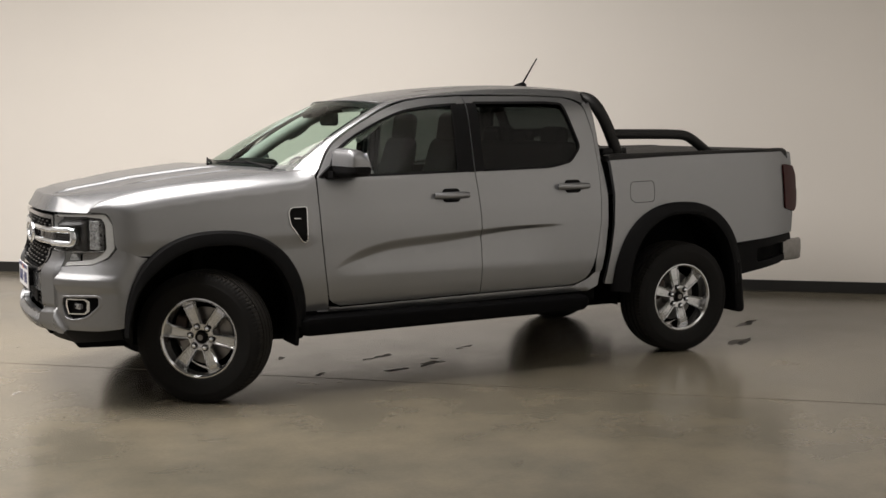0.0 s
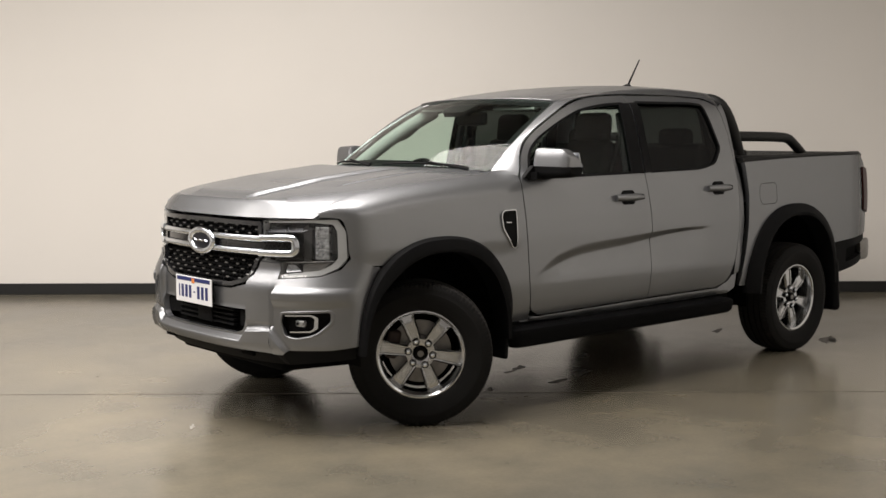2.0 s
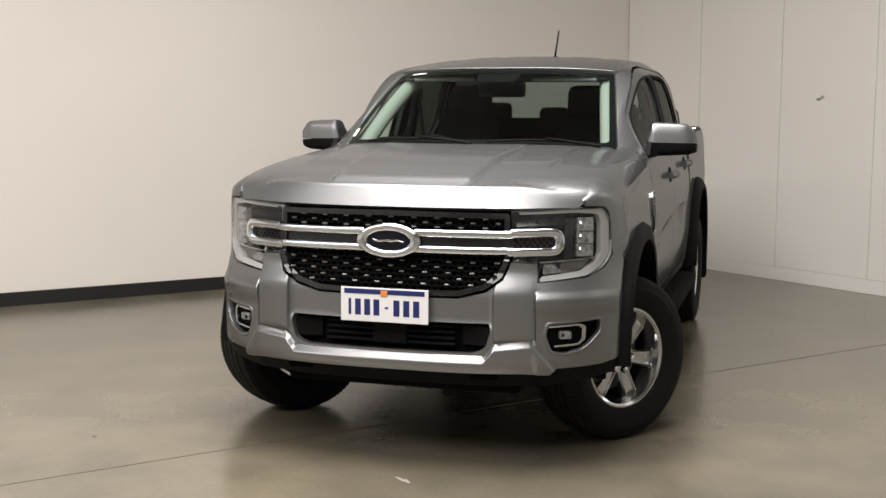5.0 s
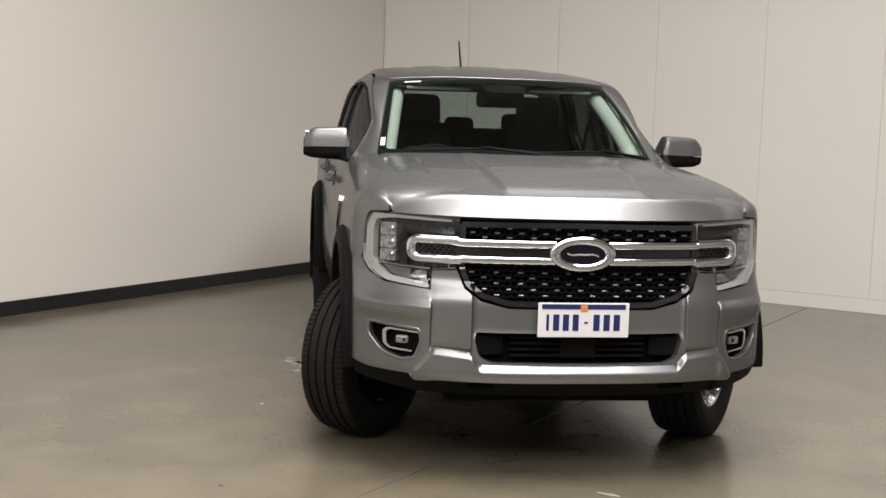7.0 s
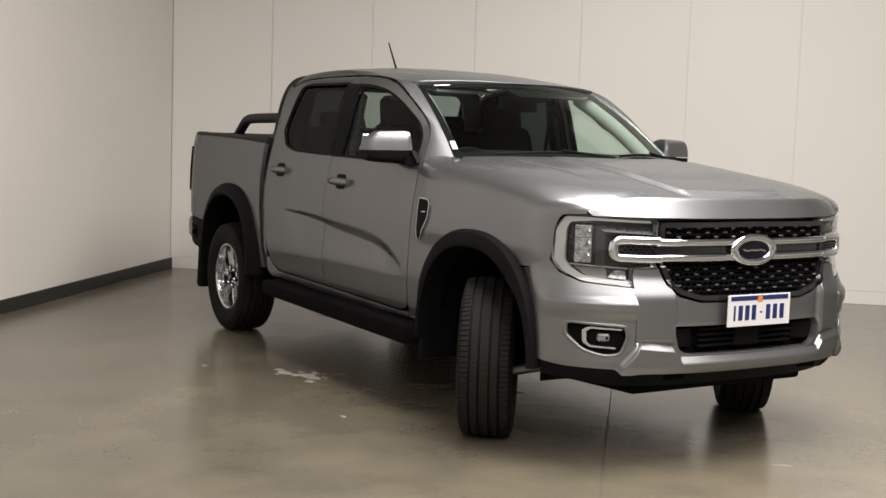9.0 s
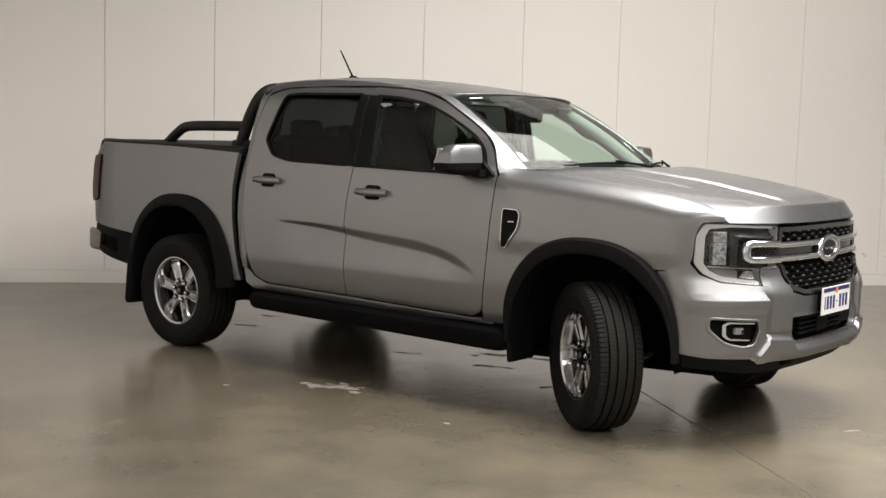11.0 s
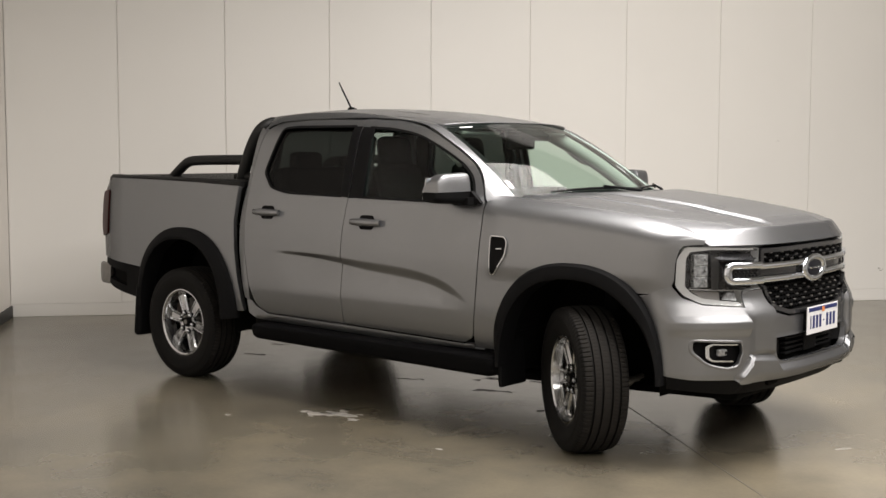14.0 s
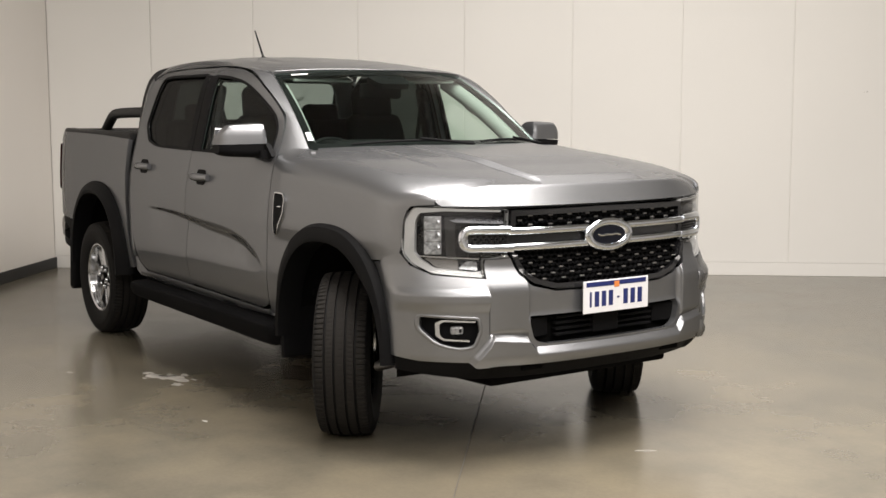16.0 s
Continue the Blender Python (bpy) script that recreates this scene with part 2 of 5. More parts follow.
def panel(name, outer, f, out, mat, parent, holes=(), step=0.04, thick=0.02, off=0.0, side=1, label="", lines=()):
    """A sheet cut to an outline in (u, v), laid on the surface f(u, v), with its edges turned in."""
    from mathutils.geometry import delaunay_2d_cdt
    loops = [densify(lp, step) for lp in (outer, *holes)]
    lo, hi = loops[0].min(0), loops[0].max(0)
    gx, gy = np.meshgrid(np.arange(lo[0] + step / 2, hi[0], step), np.arange(lo[1] + step / 2, hi[1], step))
    g = np.c_[gx.ravel(), gy.ravel()]
    if len(g):
        g = g[inside(g, loops)]
        g = g[clear_of(g, loops, step * 0.45)]
    pts, edges = [], []
    for lp in loops:
        s = len(pts)
        pts += [Vector(p) for p in lp]
        edges += [(s + i, s + (i + 1) % len(lp)) for i in range(len(lp))]
    for ln in lines:
        q = np.array(ln)
        keep = inside(q, loops) & clear_of(q, loops, 0.006)
        g = g[clear_of(g, [q], step * 0.35)] if len(g) else g
        for i in range(len(q)):
            if keep[i]:
                pts.append(Vector(q[i]))
                if i and keep[i - 1]:
                    edges.append((len(pts) - 2, len(pts) - 1))
    pts += [Vector(p) for p in g]
    vs, es, fs, *_ = delaunay_2d_cdt(pts, edges, [], 0, 1e-6)
    uv = np.array([tuple(v) for v in vs])
    tris = np.array([t for t in fs if len(t) == 3])
    tris = tris[inside(uv[tris].mean(1), loops)]
    n = surface_normals(f, uv, out)
    p = f(uv) + n * off
    cr = np.cross(p[tris[:, 1]] - p[tris[:, 0]], p[tris[:, 2]] - p[tris[:, 0]])
    flip = (cr * n[tris].mean(1)).sum(1) < 0
    tris[flip] = tris[flip][:, ::-1]
    count = {}
    for t in tris:
        for a, b in ((t[0], t[1]), (t[1], t[2]), (t[2], t[0])):
            count[(a, b)] = 1
    rim = [(a, b) for a, b in count if (b, a) not in count]
    verts, norms, faces = list(p), list(n), [tuple(t) for t in tris]
    for a, b in rim:
        w = np.cross(p[b] - p[a], n[a])
        w /= max(np.linalg.norm(w), 1e-9)
        k = len(verts)
        verts += [p[a], p[b], p[b] - n[b] * thick, p[a] - n[a] * thick]
        norms += [w] * 4
        faces.append((k + 1, k, k + 3, k + 2))
    verts, norms = np.array(verts), np.array(norms)
    if side < 0:
        verts = verts * (1, -1, 1)
        norms = norms * (1, -1, 1)
        faces = [tuple(reversed(q)) for q in faces]
    return mesh_part(name, verts, faces, mat, parent, label, normals=norms)


def grow(pts, d):
    """Move a closed outline outwards by d (inwards where d is negative)."""
    p = np.array([q[:2] for q in pts], float)
    area = 0.5 * np.sum(p[:, 0] * np.roll(p[:, 1], -1) - np.roll(p[:, 0], -1) * p[:, 1])
    a, b = p - np.roll(p, 1, 0), np.roll(p, -1, 0) - p
    a /= np.maximum(np.linalg.norm(a, axis=1), 1e-9)[:, None]
    b /= np.maximum(np.linalg.norm(b, axis=1), 1e-9)[:, None]
    t = a + b
    t /= np.maximum(np.linalg.norm(t, axis=1), 1e-9)[:, None]
    nrm = np.c_[t[:, 1], -t[:, 0]] * (1 if area > 0 else -1)
    c = np.clip((t * b).sum(1), 0.5, 1)
    return [tuple(q) for q in p + nrm * (d / c)[:, None]]


def loft(name, rows, mat, parent, label="", closed=False, sharp=35, side=1, cap=False):
    """A skin through rows of equal length."""
    r = np.array(rows, float)
    if side < 0:
        r = r * (1, -1, 1)
    m, n = r.shape[:2]
    faces = []
    for i in range(m - 1):
        for j in range(n if closed else n - 1):
            faces.append((i * n + j, i * n + (j + 1) % n, (i + 1) * n + (j + 1) % n, (i + 1) * n + j))
    if cap:
        faces += [tuple(range(n))[::-1], tuple(range((m - 1) * n, m * n))]
    bm = bmesh.new()
    vs = [bm.verts.new(v) for v in r.reshape(-1, 3)]
    for q in faces:
        bm.faces.new([vs[k] for k in q])
    return part(name, bm, mat, parent, label, sharp)


def tube_rows(path, radius, n=14, flat=1.0, flat_axis=None):
    p = np.array(path, float)
    rows = []
    up = np.array((0, 0, 1.0))
    for i in range(len(p)):
        t = p[min(i + 1, len(p) - 1)] - p[max(i - 1, 0)]
        t /= np.linalg.norm(t)
        ref = up if abs(t @ up) < 0.95 else np.array((0, 1.0, 0))
        a = np.cross(t, ref)
        a /= np.linalg.norm(a)
        b = np.cross(a, t)
        rr = radius[i] if hasattr(radius, "__len__") else radius
        rows.append([p[i] + rr * (math.cos(w) * a * flat + math.sin(w) * b) for w in np.linspace(0, 2 * math.pi, n, endpoint=False)])
    return rows


def tube(name, path, radius, mat, parent, label="", n=14, side=1, flat=1.0):
    return loft(name, tube_rows(path, radius, n, flat), mat, parent, label, closed=True, side=side, cap=True, sharp=50)


def prism_y(outline, y0, y1, bevel=0.0, seg=2):
    """A solid with an outline in (x, z), from y0 to y1."""
    bm = bmesh.new()
    a = [bm.verts.new((x, y0, z)) for x, z in outline]
    b = [bm.verts.new((x, y1, z)) for x, z in outline]
    n = len(a)
    bm.faces.new(a)
    bm.faces.new(b[::-1])
    for i in range(n):
        bm.faces.new((a[i], b[i], b[(i + 1) % n], a[(i + 1) % n]))
    bmesh.ops.recalc_face_normals(bm, faces=bm.faces)
    if bevel:
        es = [e for e in bm.edges if len(e.link_faces) == 2 and e.calc_face_angle() > 0.7]
        bmesh.ops.bevel(bm, geom=es, offset=bevel, segments=seg, profile=0.5, affect="EDGES", clamp_overlap=True)
    return bm


def sstep(a, b, x):
    t = np.clip((x - a) / (b - a), 0, 1)
    return t * t * (3 - 2 * t)


def soft(x, xs, ys):
    """A smooth curve through a few points (monotone cubic)."""
    x, xs, ys = np.asarray(x, float), np.array(xs, float), np.array(ys, float)
    h, d = np.diff(xs), np.diff(ys) / np.diff(xs)
    m = np.zeros(len(xs))
    m[0], m[-1] = d[0], d[-1]
    for i in range(1, len(xs) - 1):
        if d[i - 1] * d[i] > 0:
            w1, w2 = 2 * h[i] + h[i - 1], h[i] + 2 * h[i - 1]
            m[i] = (w1 + w2) / (w1 / d[i - 1] + w2 / d[i])
    x = np.clip(x, xs[0], xs[-1])
    i = np.clip(np.searchsorted(xs, x) - 1, 0, len(h) - 1)
    t = (x - xs[i]) / h[i]
    return (ys[i] * (1 + 2 * t) * (1 - t) ** 2 + h[i] * m[i] * t * (1 - t) ** 2 + ys[i + 1] * t * t * (3 - 2 * t) + h[i] * m[i + 1] * t * t * (t - 1))


# ---------------- the hall ----------------
def slab(name, a0, a1, b0, b1, z0, z1, mat, label, category, parent=None, kind="structure", bevel=0.0):
    bm = bmesh.new()
    vs = [bm.verts.new(hall(a, b, z)) for z in (z0, z1) for a, b in ((a0, b0), (a1, b0), (a1, b1), (a0, b1))]
    for q in ((0, 3, 2, 1), (4, 5, 6, 7), (0, 1, 5, 4), (1, 2, 6, 5), (2, 3, 7, 6), (3, 0, 4, 7)):
        bm.faces.new([vs[k] for k in q])
    if bevel:
        bmesh.ops.bevel(bm, geom=bm.edges[:], offset=bevel, segments=2, profile=0.5, affect="EDGES")
    ob = part(name, bm, mat, parent, "", 30)
    if parent is None:
        tagged(ob, label, category, "", kind)
    return ob


LA, LB = 15.0, 16.5
slab("floor", -0.3, LA + 0.3, -0.3, LB + 0.3, -0.2, 0.0, CONCRETE, "polished grey-brown concrete floor with faint stains", "floor")
slab("wall_west", -0.25, -0.001, 0.0, LB, 0.0, CEIL, WALL_WHITE, "smooth white plastered wall with a black skirting", "wall")
backing = slab("wall_north", -0.25, LA, -0.25, -0.012, 0.0, CEIL, PANEL_WHITE, "white insulated panel wall with upright joints", "wall")
# two invented walls out of view; distance and white chosen to bounce light forward
slab("bounce_wall_east", LA, LA + 0.25, -0.25, LB + 0.25, 0.0, CEIL, WALL_FAR, "unseen assumed wall behind the camera, white to bounce light", "wall")
slab("bounce_wall_south", -0.25, LA, LB, LB + 0.25, 0.0, CEIL, WALL_FAR, "unseen assumed wall behind the camera, white to bounce light", "wall")
# the ceiling is out of view as well; its height and grey are assumed
slab("ceiling", -0.3, LA + 0.3, -0.3, LB + 0.3, CEIL, CEIL + 0.2, CEILING, "pale grey ceiling of the hall, out of view", "ceiling")
slab("baseboard", 0.0, 0.02, 0.0, LB, 0.0, 0.104, SKIRT, "black painted skirting board", "baseboard", bevel=0.004)
slab("trim", 0.0, LA, -0.010, 0.003, 0.0, 0.118, PANEL_WHITE, "low white plinth along the panel wall", "trim", bevel=0.004)
slab("trim", 4.4535, 4.4585, 0.0, LB, -0.01, 0.0012, JOINT, "dark sealed joint in the concrete floor", "floor joint")


def splash(name, cx, cy, rx, ry, mat, label, seed, turn=0.0, blobs=7):
    """A thin dried mark on the floor with a ragged outline and stray drops."""
    rng = random.Random(seed)
    bm = bmesh.new()
    for k in range(blobs):
        f = 1.0 if k == 0 else rng.uniform(0.10, 0.35)
        ox, oy = (0, 0) if k == 0 else (rng.gauss(0, 0.75) * rx, rng.gauss(0, 0.75) * ry)
        n = 44
        ring = []
        ph = [rng.uniform(0, 6.28) for _ in range(6)]
        for i in range(n):
            w = 2 * math.pi * i / n
            r = 1 + sum(0.30 / (m + 1) ** 0.7 * math.sin((m + 2) * w + ph[m]) for m in range(6))
            x, y = ox + rx * f * r * math.cos(w), oy + ry * f * r * math.sin(w)
            ring.append((cx + x * math.cos(turn) - y * math.sin(turn), cy + x * math.sin(turn) + y * math.cos(turn)))
        top = [bm.verts.new((x, y, 0.0009)) for x, y in ring]
        low = [bm.verts.new((cx + ox + (x - cx - ox) * 1.04, cy + oy + (y - cy - oy) * 1.04, -0.001)) for x, y in ring]
        bm.faces.new(top)
        for i in range(n):
            bm.faces.new((low[i], low[(i + 1) % n], top[(i + 1) % n], top[i]))
    ob = part(name, bm, mat)
    return tagged(ob, label, "floor stain", "", "stuff")


splash("paint_splash", 0.03, -1.06, 0.11, 0.066, STAIN_WHITE, "dried white paint splash on the concrete floor", 3, 0.5, 9)
splash("paint_splash", 1.05, -1.28, 0.020, 0.009, STAIN_WHITE, "small white paint drip on the concrete floor", 5, 0.4, 4)
splash("paint_splash", 2.64, 0.11, 0.032, 0.012, STAIN_WHITE, "small white paint drip on the concrete floor", 8, 0.9, 5)
splash("paint_splash", -0.42, -1.48, 0.022, 0.010, STAIN_WHITE, "small white paint drip on the concrete floor", 6, 0.2, 4)
DAMP = [(0.27, 0.09, 0.075, 0.030, 0.6, 5), (0.40, 0.14, 0.035, 0.016, 0.3, 3), (0.38, 0.55, 0.070, 0.028, 0.2, 4), (0.86, 0.45, 0.045, 0.018, 0.7, 4),
        (0.91, -0.16, 0.045, 0.018, 0.8, 3), (-0.39, 0.04, 0.050, 0.016, 0.4, 4), (-0.30, 0.10, 0.024, 0.012, 0.1, 3), (-2.75, 0.22, 0.14, 0.045, 0.5, 6), (-2.2, 0.80, 0.16, 0.045, 0.5, 6), (2.45, -1.43, 0.010, 0.008, 0.0, 1),
        (-1.92, 0.02, 0.075, 0.026, 0.3, 5), (-2.15, 0.46, 0.06, 0.022, 0.5, 4), (0.10, 0.46, 0.09, 0.035, 0.4, 5), (0.0, 0.33, 0.035, 0.016, 0.2, 4)]
for i, (x, y, rx, ry, turn, blobs) in enumerate(DAMP):
    splash("damp_mark", x, y, rx, ry, STAIN_DARK, "dark damp mark on the concrete floor", 11 + i, turn, blobs)
for a_, z_, r_, k_ in ((2.42, 1.60, 0.05, 21), (7.55, 1.66, 0.012, 22), (9.1, 1.05, 0.03, 23), (8.75, 0.33, 0.03, 24), (9.0, 0.30, 0.02, 25)):
    rng = random.Random(k_)
    bm = bmesh.new()
    for _ in range(5):
        u_, w_ = rng.gauss(0, r_ * 0.7), rng.gauss(0, r_ * 0.35)
        rr = r_ * rng.uniform(0.15, 0.4)
        vs_ = [bm.verts.new(hall(a_ + u_ + rr * (1 + 0.4 * rng.random()) * math.cos(t_), 0.0012, z_ + w_ + rr * 0.6 * math.sin(t_))) for t_ in np.linspace(0, 2 * math.pi, 9, endpoint=False)]
        bm.faces.new(vs_)
    tagged(part("wall_scuff", bm, SCUFF), "grey scuff marks on the white panel wall", "wall mark", "", "stuff")
GROOVE0, PITCH = 1.01, 0.984
edges_a = [0.0] + [GROOVE0 + PITCH * k for k in range(24)]
for a0, a1 in zip(edges_a, edges_a[1:]):
    slab("wall_panel", a0 + 0.0045, min(a1, LA) - 0.0045, -0.0115, 0.0, 0.12, CEIL, PANEL_WHITE, "", "", backing, bevel=0.003)

for x, y, length, breadth, turn, power in LAMPS:
    big = length > 2
    fix = thing("ceiling_light", "large unseen area light assumed under the ceiling, switched on" if big else "white rectangular ceiling light panel, switched on", "lamp", (x, y, CEIL), "ceiling lights")
    fix.rotation_euler = (0, 0, radians(turn))
    part("frame", rbox((length + 0.08, breadth + 0.08, 0.07), (0, 0, -0.036), 0.01), PANEL_WHITE, fix)
    ld = bpy.data.lights.new("lamp_light", "AREA")
    ld.shape, ld.size, ld.size_y, ld.energy, ld.color = "RECTANGLE", length, breadth, power, LAMP_COLOUR
    lo = new("lamp_light", ld)
    lo.location = (x, y, CEIL - 0.08)
    lo.rotation_euler = (0, 0, radians(turn))


# ---------------- the truck's surfaces ----------------
truck = thing("pickup_truck", "metallic silver double-cab pickup truck, front wheels turned", "pickup truck")

NOSE, CORNER_X, HALF = 0.48, 2.05, 0.93


def nose_x(y):
    return CORNER_X + NOSE * np.maximum(1 - (np.minimum(np.abs(y), HALF) / HALF) ** 3, 0) ** 0.625


_ys = HALF * np.sin(np.linspace(0, math.pi / 2, 6000)) ** 0.9
_xs = nose_x(_ys)
_ss = np.concatenate([[0], np.cumsum(np.hypot(np.diff(_ys), np.diff(_xs)))])


def s_of(y):
    return float(np.sign(y) * np.interp(abs(y), _ys, _ss))


def y_of(s):
    return np.sign(s) * np.interp(np.abs(s), _ss, _ys)


S_END = float(_ss[-1])


def s_at(x):
    """The nose's own measure at a place along the side, past the corner too."""
    return S_END + CORNER_X - x if x < CORNER_X else float(np.interp(x, _xs[::-1], _ss[::-1]))


def front(uv):
    """The nose: u runs round the plan from the middle and on along the side, v is the height."""
    s, z = uv[:, 0], uv[:, 1]
    y = y_of(s)
    ay = np.abs(y)
    dx = -0.045 * sstep(0.74, 0.86, z) - 0.09 * np.clip((0.47 - z) / 0.12, 0, 1.5) ** 1.6
    wing = 0.021 * sstep(0.437, 0.452, ay) * (1 - sstep(0.593, 0.599, ay)) * sstep(0.54, 0.58, z) * (1 - sstep(0.884, 0.897, z))
    cheek = sstep(0.600, 0.612, ay)
    ledge = cheek * (0.030 * (1 - sstep(0.722, 0.768, z)) - 0.017 * (1 - sstep(0.650, 0.705, z)))
    middle = -0.012 * (1 - sstep(0.43, 0.45, ay)) * sstep(0.60, 0.64, z) * (1 - sstep(0.76, 0.80, z))
    past = np.maximum(np.abs(s) - S_END, 0)
    tuck = 1 - 0.041 * sstep(S_END - 0.14, S_END + 0.03, np.abs(s))
    keep = 1 - sstep(S_END - 0.10, S_END + 0.02, np.abs(s))
    return np.c_[np.interp(np.abs(s), _ss, _xs) - past + (dx + ledge) * keep + wing + middle, y * tuck, z]


def fy(pts):
    """An outline given by y and height, turned into the nose's own measure."""
    return [(s_of(p[0]), *p[1:]) for p in pts]


def crease_z(x):
    return soft(x, (-0.7, -0.3, 0.12, 0.52, 0.75, 0.90, 1.0), (0.924, 0.918, 0.893, 0.866, 0.818, 0.742, 0.66))


def crease_w(x):
    return np.minimum(0.020 + 0.036 * sstep(-0.65, 0.45, x), 0.45 * np.maximum(crease_z(x) - 0.69, 0.012))


def fender_top(x):
    return soft(x, (0.9, 1.05, 1.43, 1.70, 1.97, 2.12, 2.22, 2.32), (1.320, 1.310, 1.281, 1.257, 1.226, 1.198, 1.168, 1.108))


BELT = 1.25
SHOULDER = 0.11


def shoulder_in(x):
    return 0.125 + 0.01 * sstep(1.2, 1.9, x)


def side_y(x, z):
    """Half the body's width at a place along it and a height."""
    low = soft(z, (0.30, 0.46, 0.52, 0.60, 0.69, 0.80, 0.92, 1.02, 1.12, 1.20, BELT), (0.83, 0.855, 0.872, 0.889, 0.899, 0.901, 0.902, 0.897, 0.885, 0.872, 0.861))
    zc = crease_z(x)
    amp = 0.024 * sstep(-0.68, -0.35, x) * (1 - sstep(0.66, 0.93, x))
    d = zc - z
    w = crease_w(x)
    scoop = sstep(-0.25 * w, w, d) * np.clip(1 - (d - w) / np.maximum(zc - 0.685 - w, 0.02), 0, 1)
    low = low - amp * scoop
    t = np.clip((z - BELT) / 0.565, 0, 0.985)
    high = 0.861 * (1 - 0.17 * t) * (1 - t ** 10) ** (1 / 3)
    high = high - 0.095 * np.clip((x - 0.05) / 0.85, 0, 1.1) ** 1.4 * np.clip((z - BELT) / 0.22, 0, 1)
    y = np.where(z > BELT, high, low)
    # front wings: rounded shoulder below the bonnet, drawn in towards the nose
    wing = sstep(0.98, 1.15, x)
    k = np.clip((z - (fender_top(x) - SHOULDER)) / SHOULDER, 0, 0.985)
    y = y - wing * (shoulder_in(x) * (1 - np.sqrt(1 - k ** 2)) - 0.012 * sstep(0.85, 0.95, z) * (1 - k))
    g = np.clip((x + 0.045 * sstep(0.74, 0.86, z) - CORNER_X) / NOSE, 0, 1)
    yf = HALF * (1 - g ** 1.6) ** (1 / 3)
    y = y + sstep(1.45, 2.0, x) * (-np.log(np.exp(-70 * y) + np.exp(-70 * yf)) / 70 - y)
    # the bed: flatter, its rear corner rounded
    bed = 1 - sstep(-1.0, -0.97, x)
    yb = soft(z, (0.4, 0.6, 0.8, 1.0, 1.2, 1.30, 1.34, 1.4), (0.86, 0.883, 0.893, 0.892, 0.882, 0.872, 0.862, 0.84))
    back = np.clip((-x - 2.30) / 0.36, 0, 1.15)
    yb = yb - 0.095 * back ** 1.7
    return y * (1 - bed) + yb * bed


def flank(uv):
    return np.c_[uv[:, 0], side_y(uv[:, 0], uv[:, 1]), uv[:, 1]]


def wing_flank(uv):
    """The front wing: near its top the height follows the round of the shoulder."""
    x, v = uv[:, 0], uv[:, 1]
    base = fender_top(x) - SHOULDER
    q = np.clip((v - base) / SHOULDER, 0, 1.2) * 1.36
    z = np.where(v > base, base + SHOULDER * np.sin(np.minimum(q, 1.40)), v)
    return np.c_[x, side_y(x, z), z]


def wing_v(x, z):
    """The wing's own measure that gives a height."""
    base = float(fender_top(x)) - SHOULDER
    return z if z < base else base + SHOULDER * math.asin(min((z - base) / SHOULDER, 0.97)) / 1.36


def arch(cx, top, rx, base=0.40, n=2.35, lo=None, count=33):
    """A wheel arch's outline over the axle, from front foot to rear foot."""
    rz = top - base
    out = []
    for w in np.linspace(0, math.pi, count):
        c, s = math.cos(w), math.sin(w)
        out.append((cx + rx * np.sign(c) * abs(c) ** (2 / n), base + rz * abs(s) ** (2 / n)))
    return out


AXF, AXR = 1.645, -1.635
ARCH_F = dict(cx=1.620, top=0.965, rx=0.505)
ARCH_R = dict(cx=-1.590, top=1.012, rx=0.512)

DOOR_F = [(0.88, 0.497, 0.05), (0.945, 0.53, 0.04), (0.970, 0.70), (0.993, 0.95), (1.002, 1.12), (1.005, 1.26, 0.03), (0.974, 1.30, 0.03), (0.890, 1.418, 0.06), (0.778, 1.51, 0.06), (0.622, 1.602, 0.08),
          (0.462, 1.680, 0.1), (0.28, 1.720, 0.08), (-0.03, 1.738, 0.005), (-0.032, 1.27), (-0.056, 1.0), (-0.062, 0.8), (-0.058, 0.512, 0.005)]
DOOR_R = [(-0.066, 0.512, 0.005), (-0.070, 0.8), (-0.064, 1.0), (-0.040, 1.27), (-0.038, 1.735, 0.005), (-0.5, 1.738), (-0.80, 1.724, 0.08), (-0.895, 1.68, 0.06),
          (-0.935, 1.50), (-0.945, 1.33), (-0.948, 1.1), (-0.940, 0.9), (-0.905, 0.68, 0.1), (-0.855, 0.56, 0.08), (-0.75, 0.518, 0.06)]
WIN_F = [(0.935, 1.262, 0.02), (0.854, 1.40, 0.05), (0.735, 1.487, 0.06), (0.568, 1.577, 0.08), (0.402, 1.645, 0.08), (0.20, 1.676, 0.05), (0.028, 1.686, 0.01), (0.028, 1.275, 0.01)]
WIN_R = [(-0.095, 1.276, 0.01), (-0.095, 1.695, 0.01), (-0.62, 1.697), (-0.738, 1.688, 0.025), (-0.782, 1.55), (-0.826, 1.41, 0.03), (-0.745, 1.318, 0.03), (-0.60, 1.286, 0.08)]


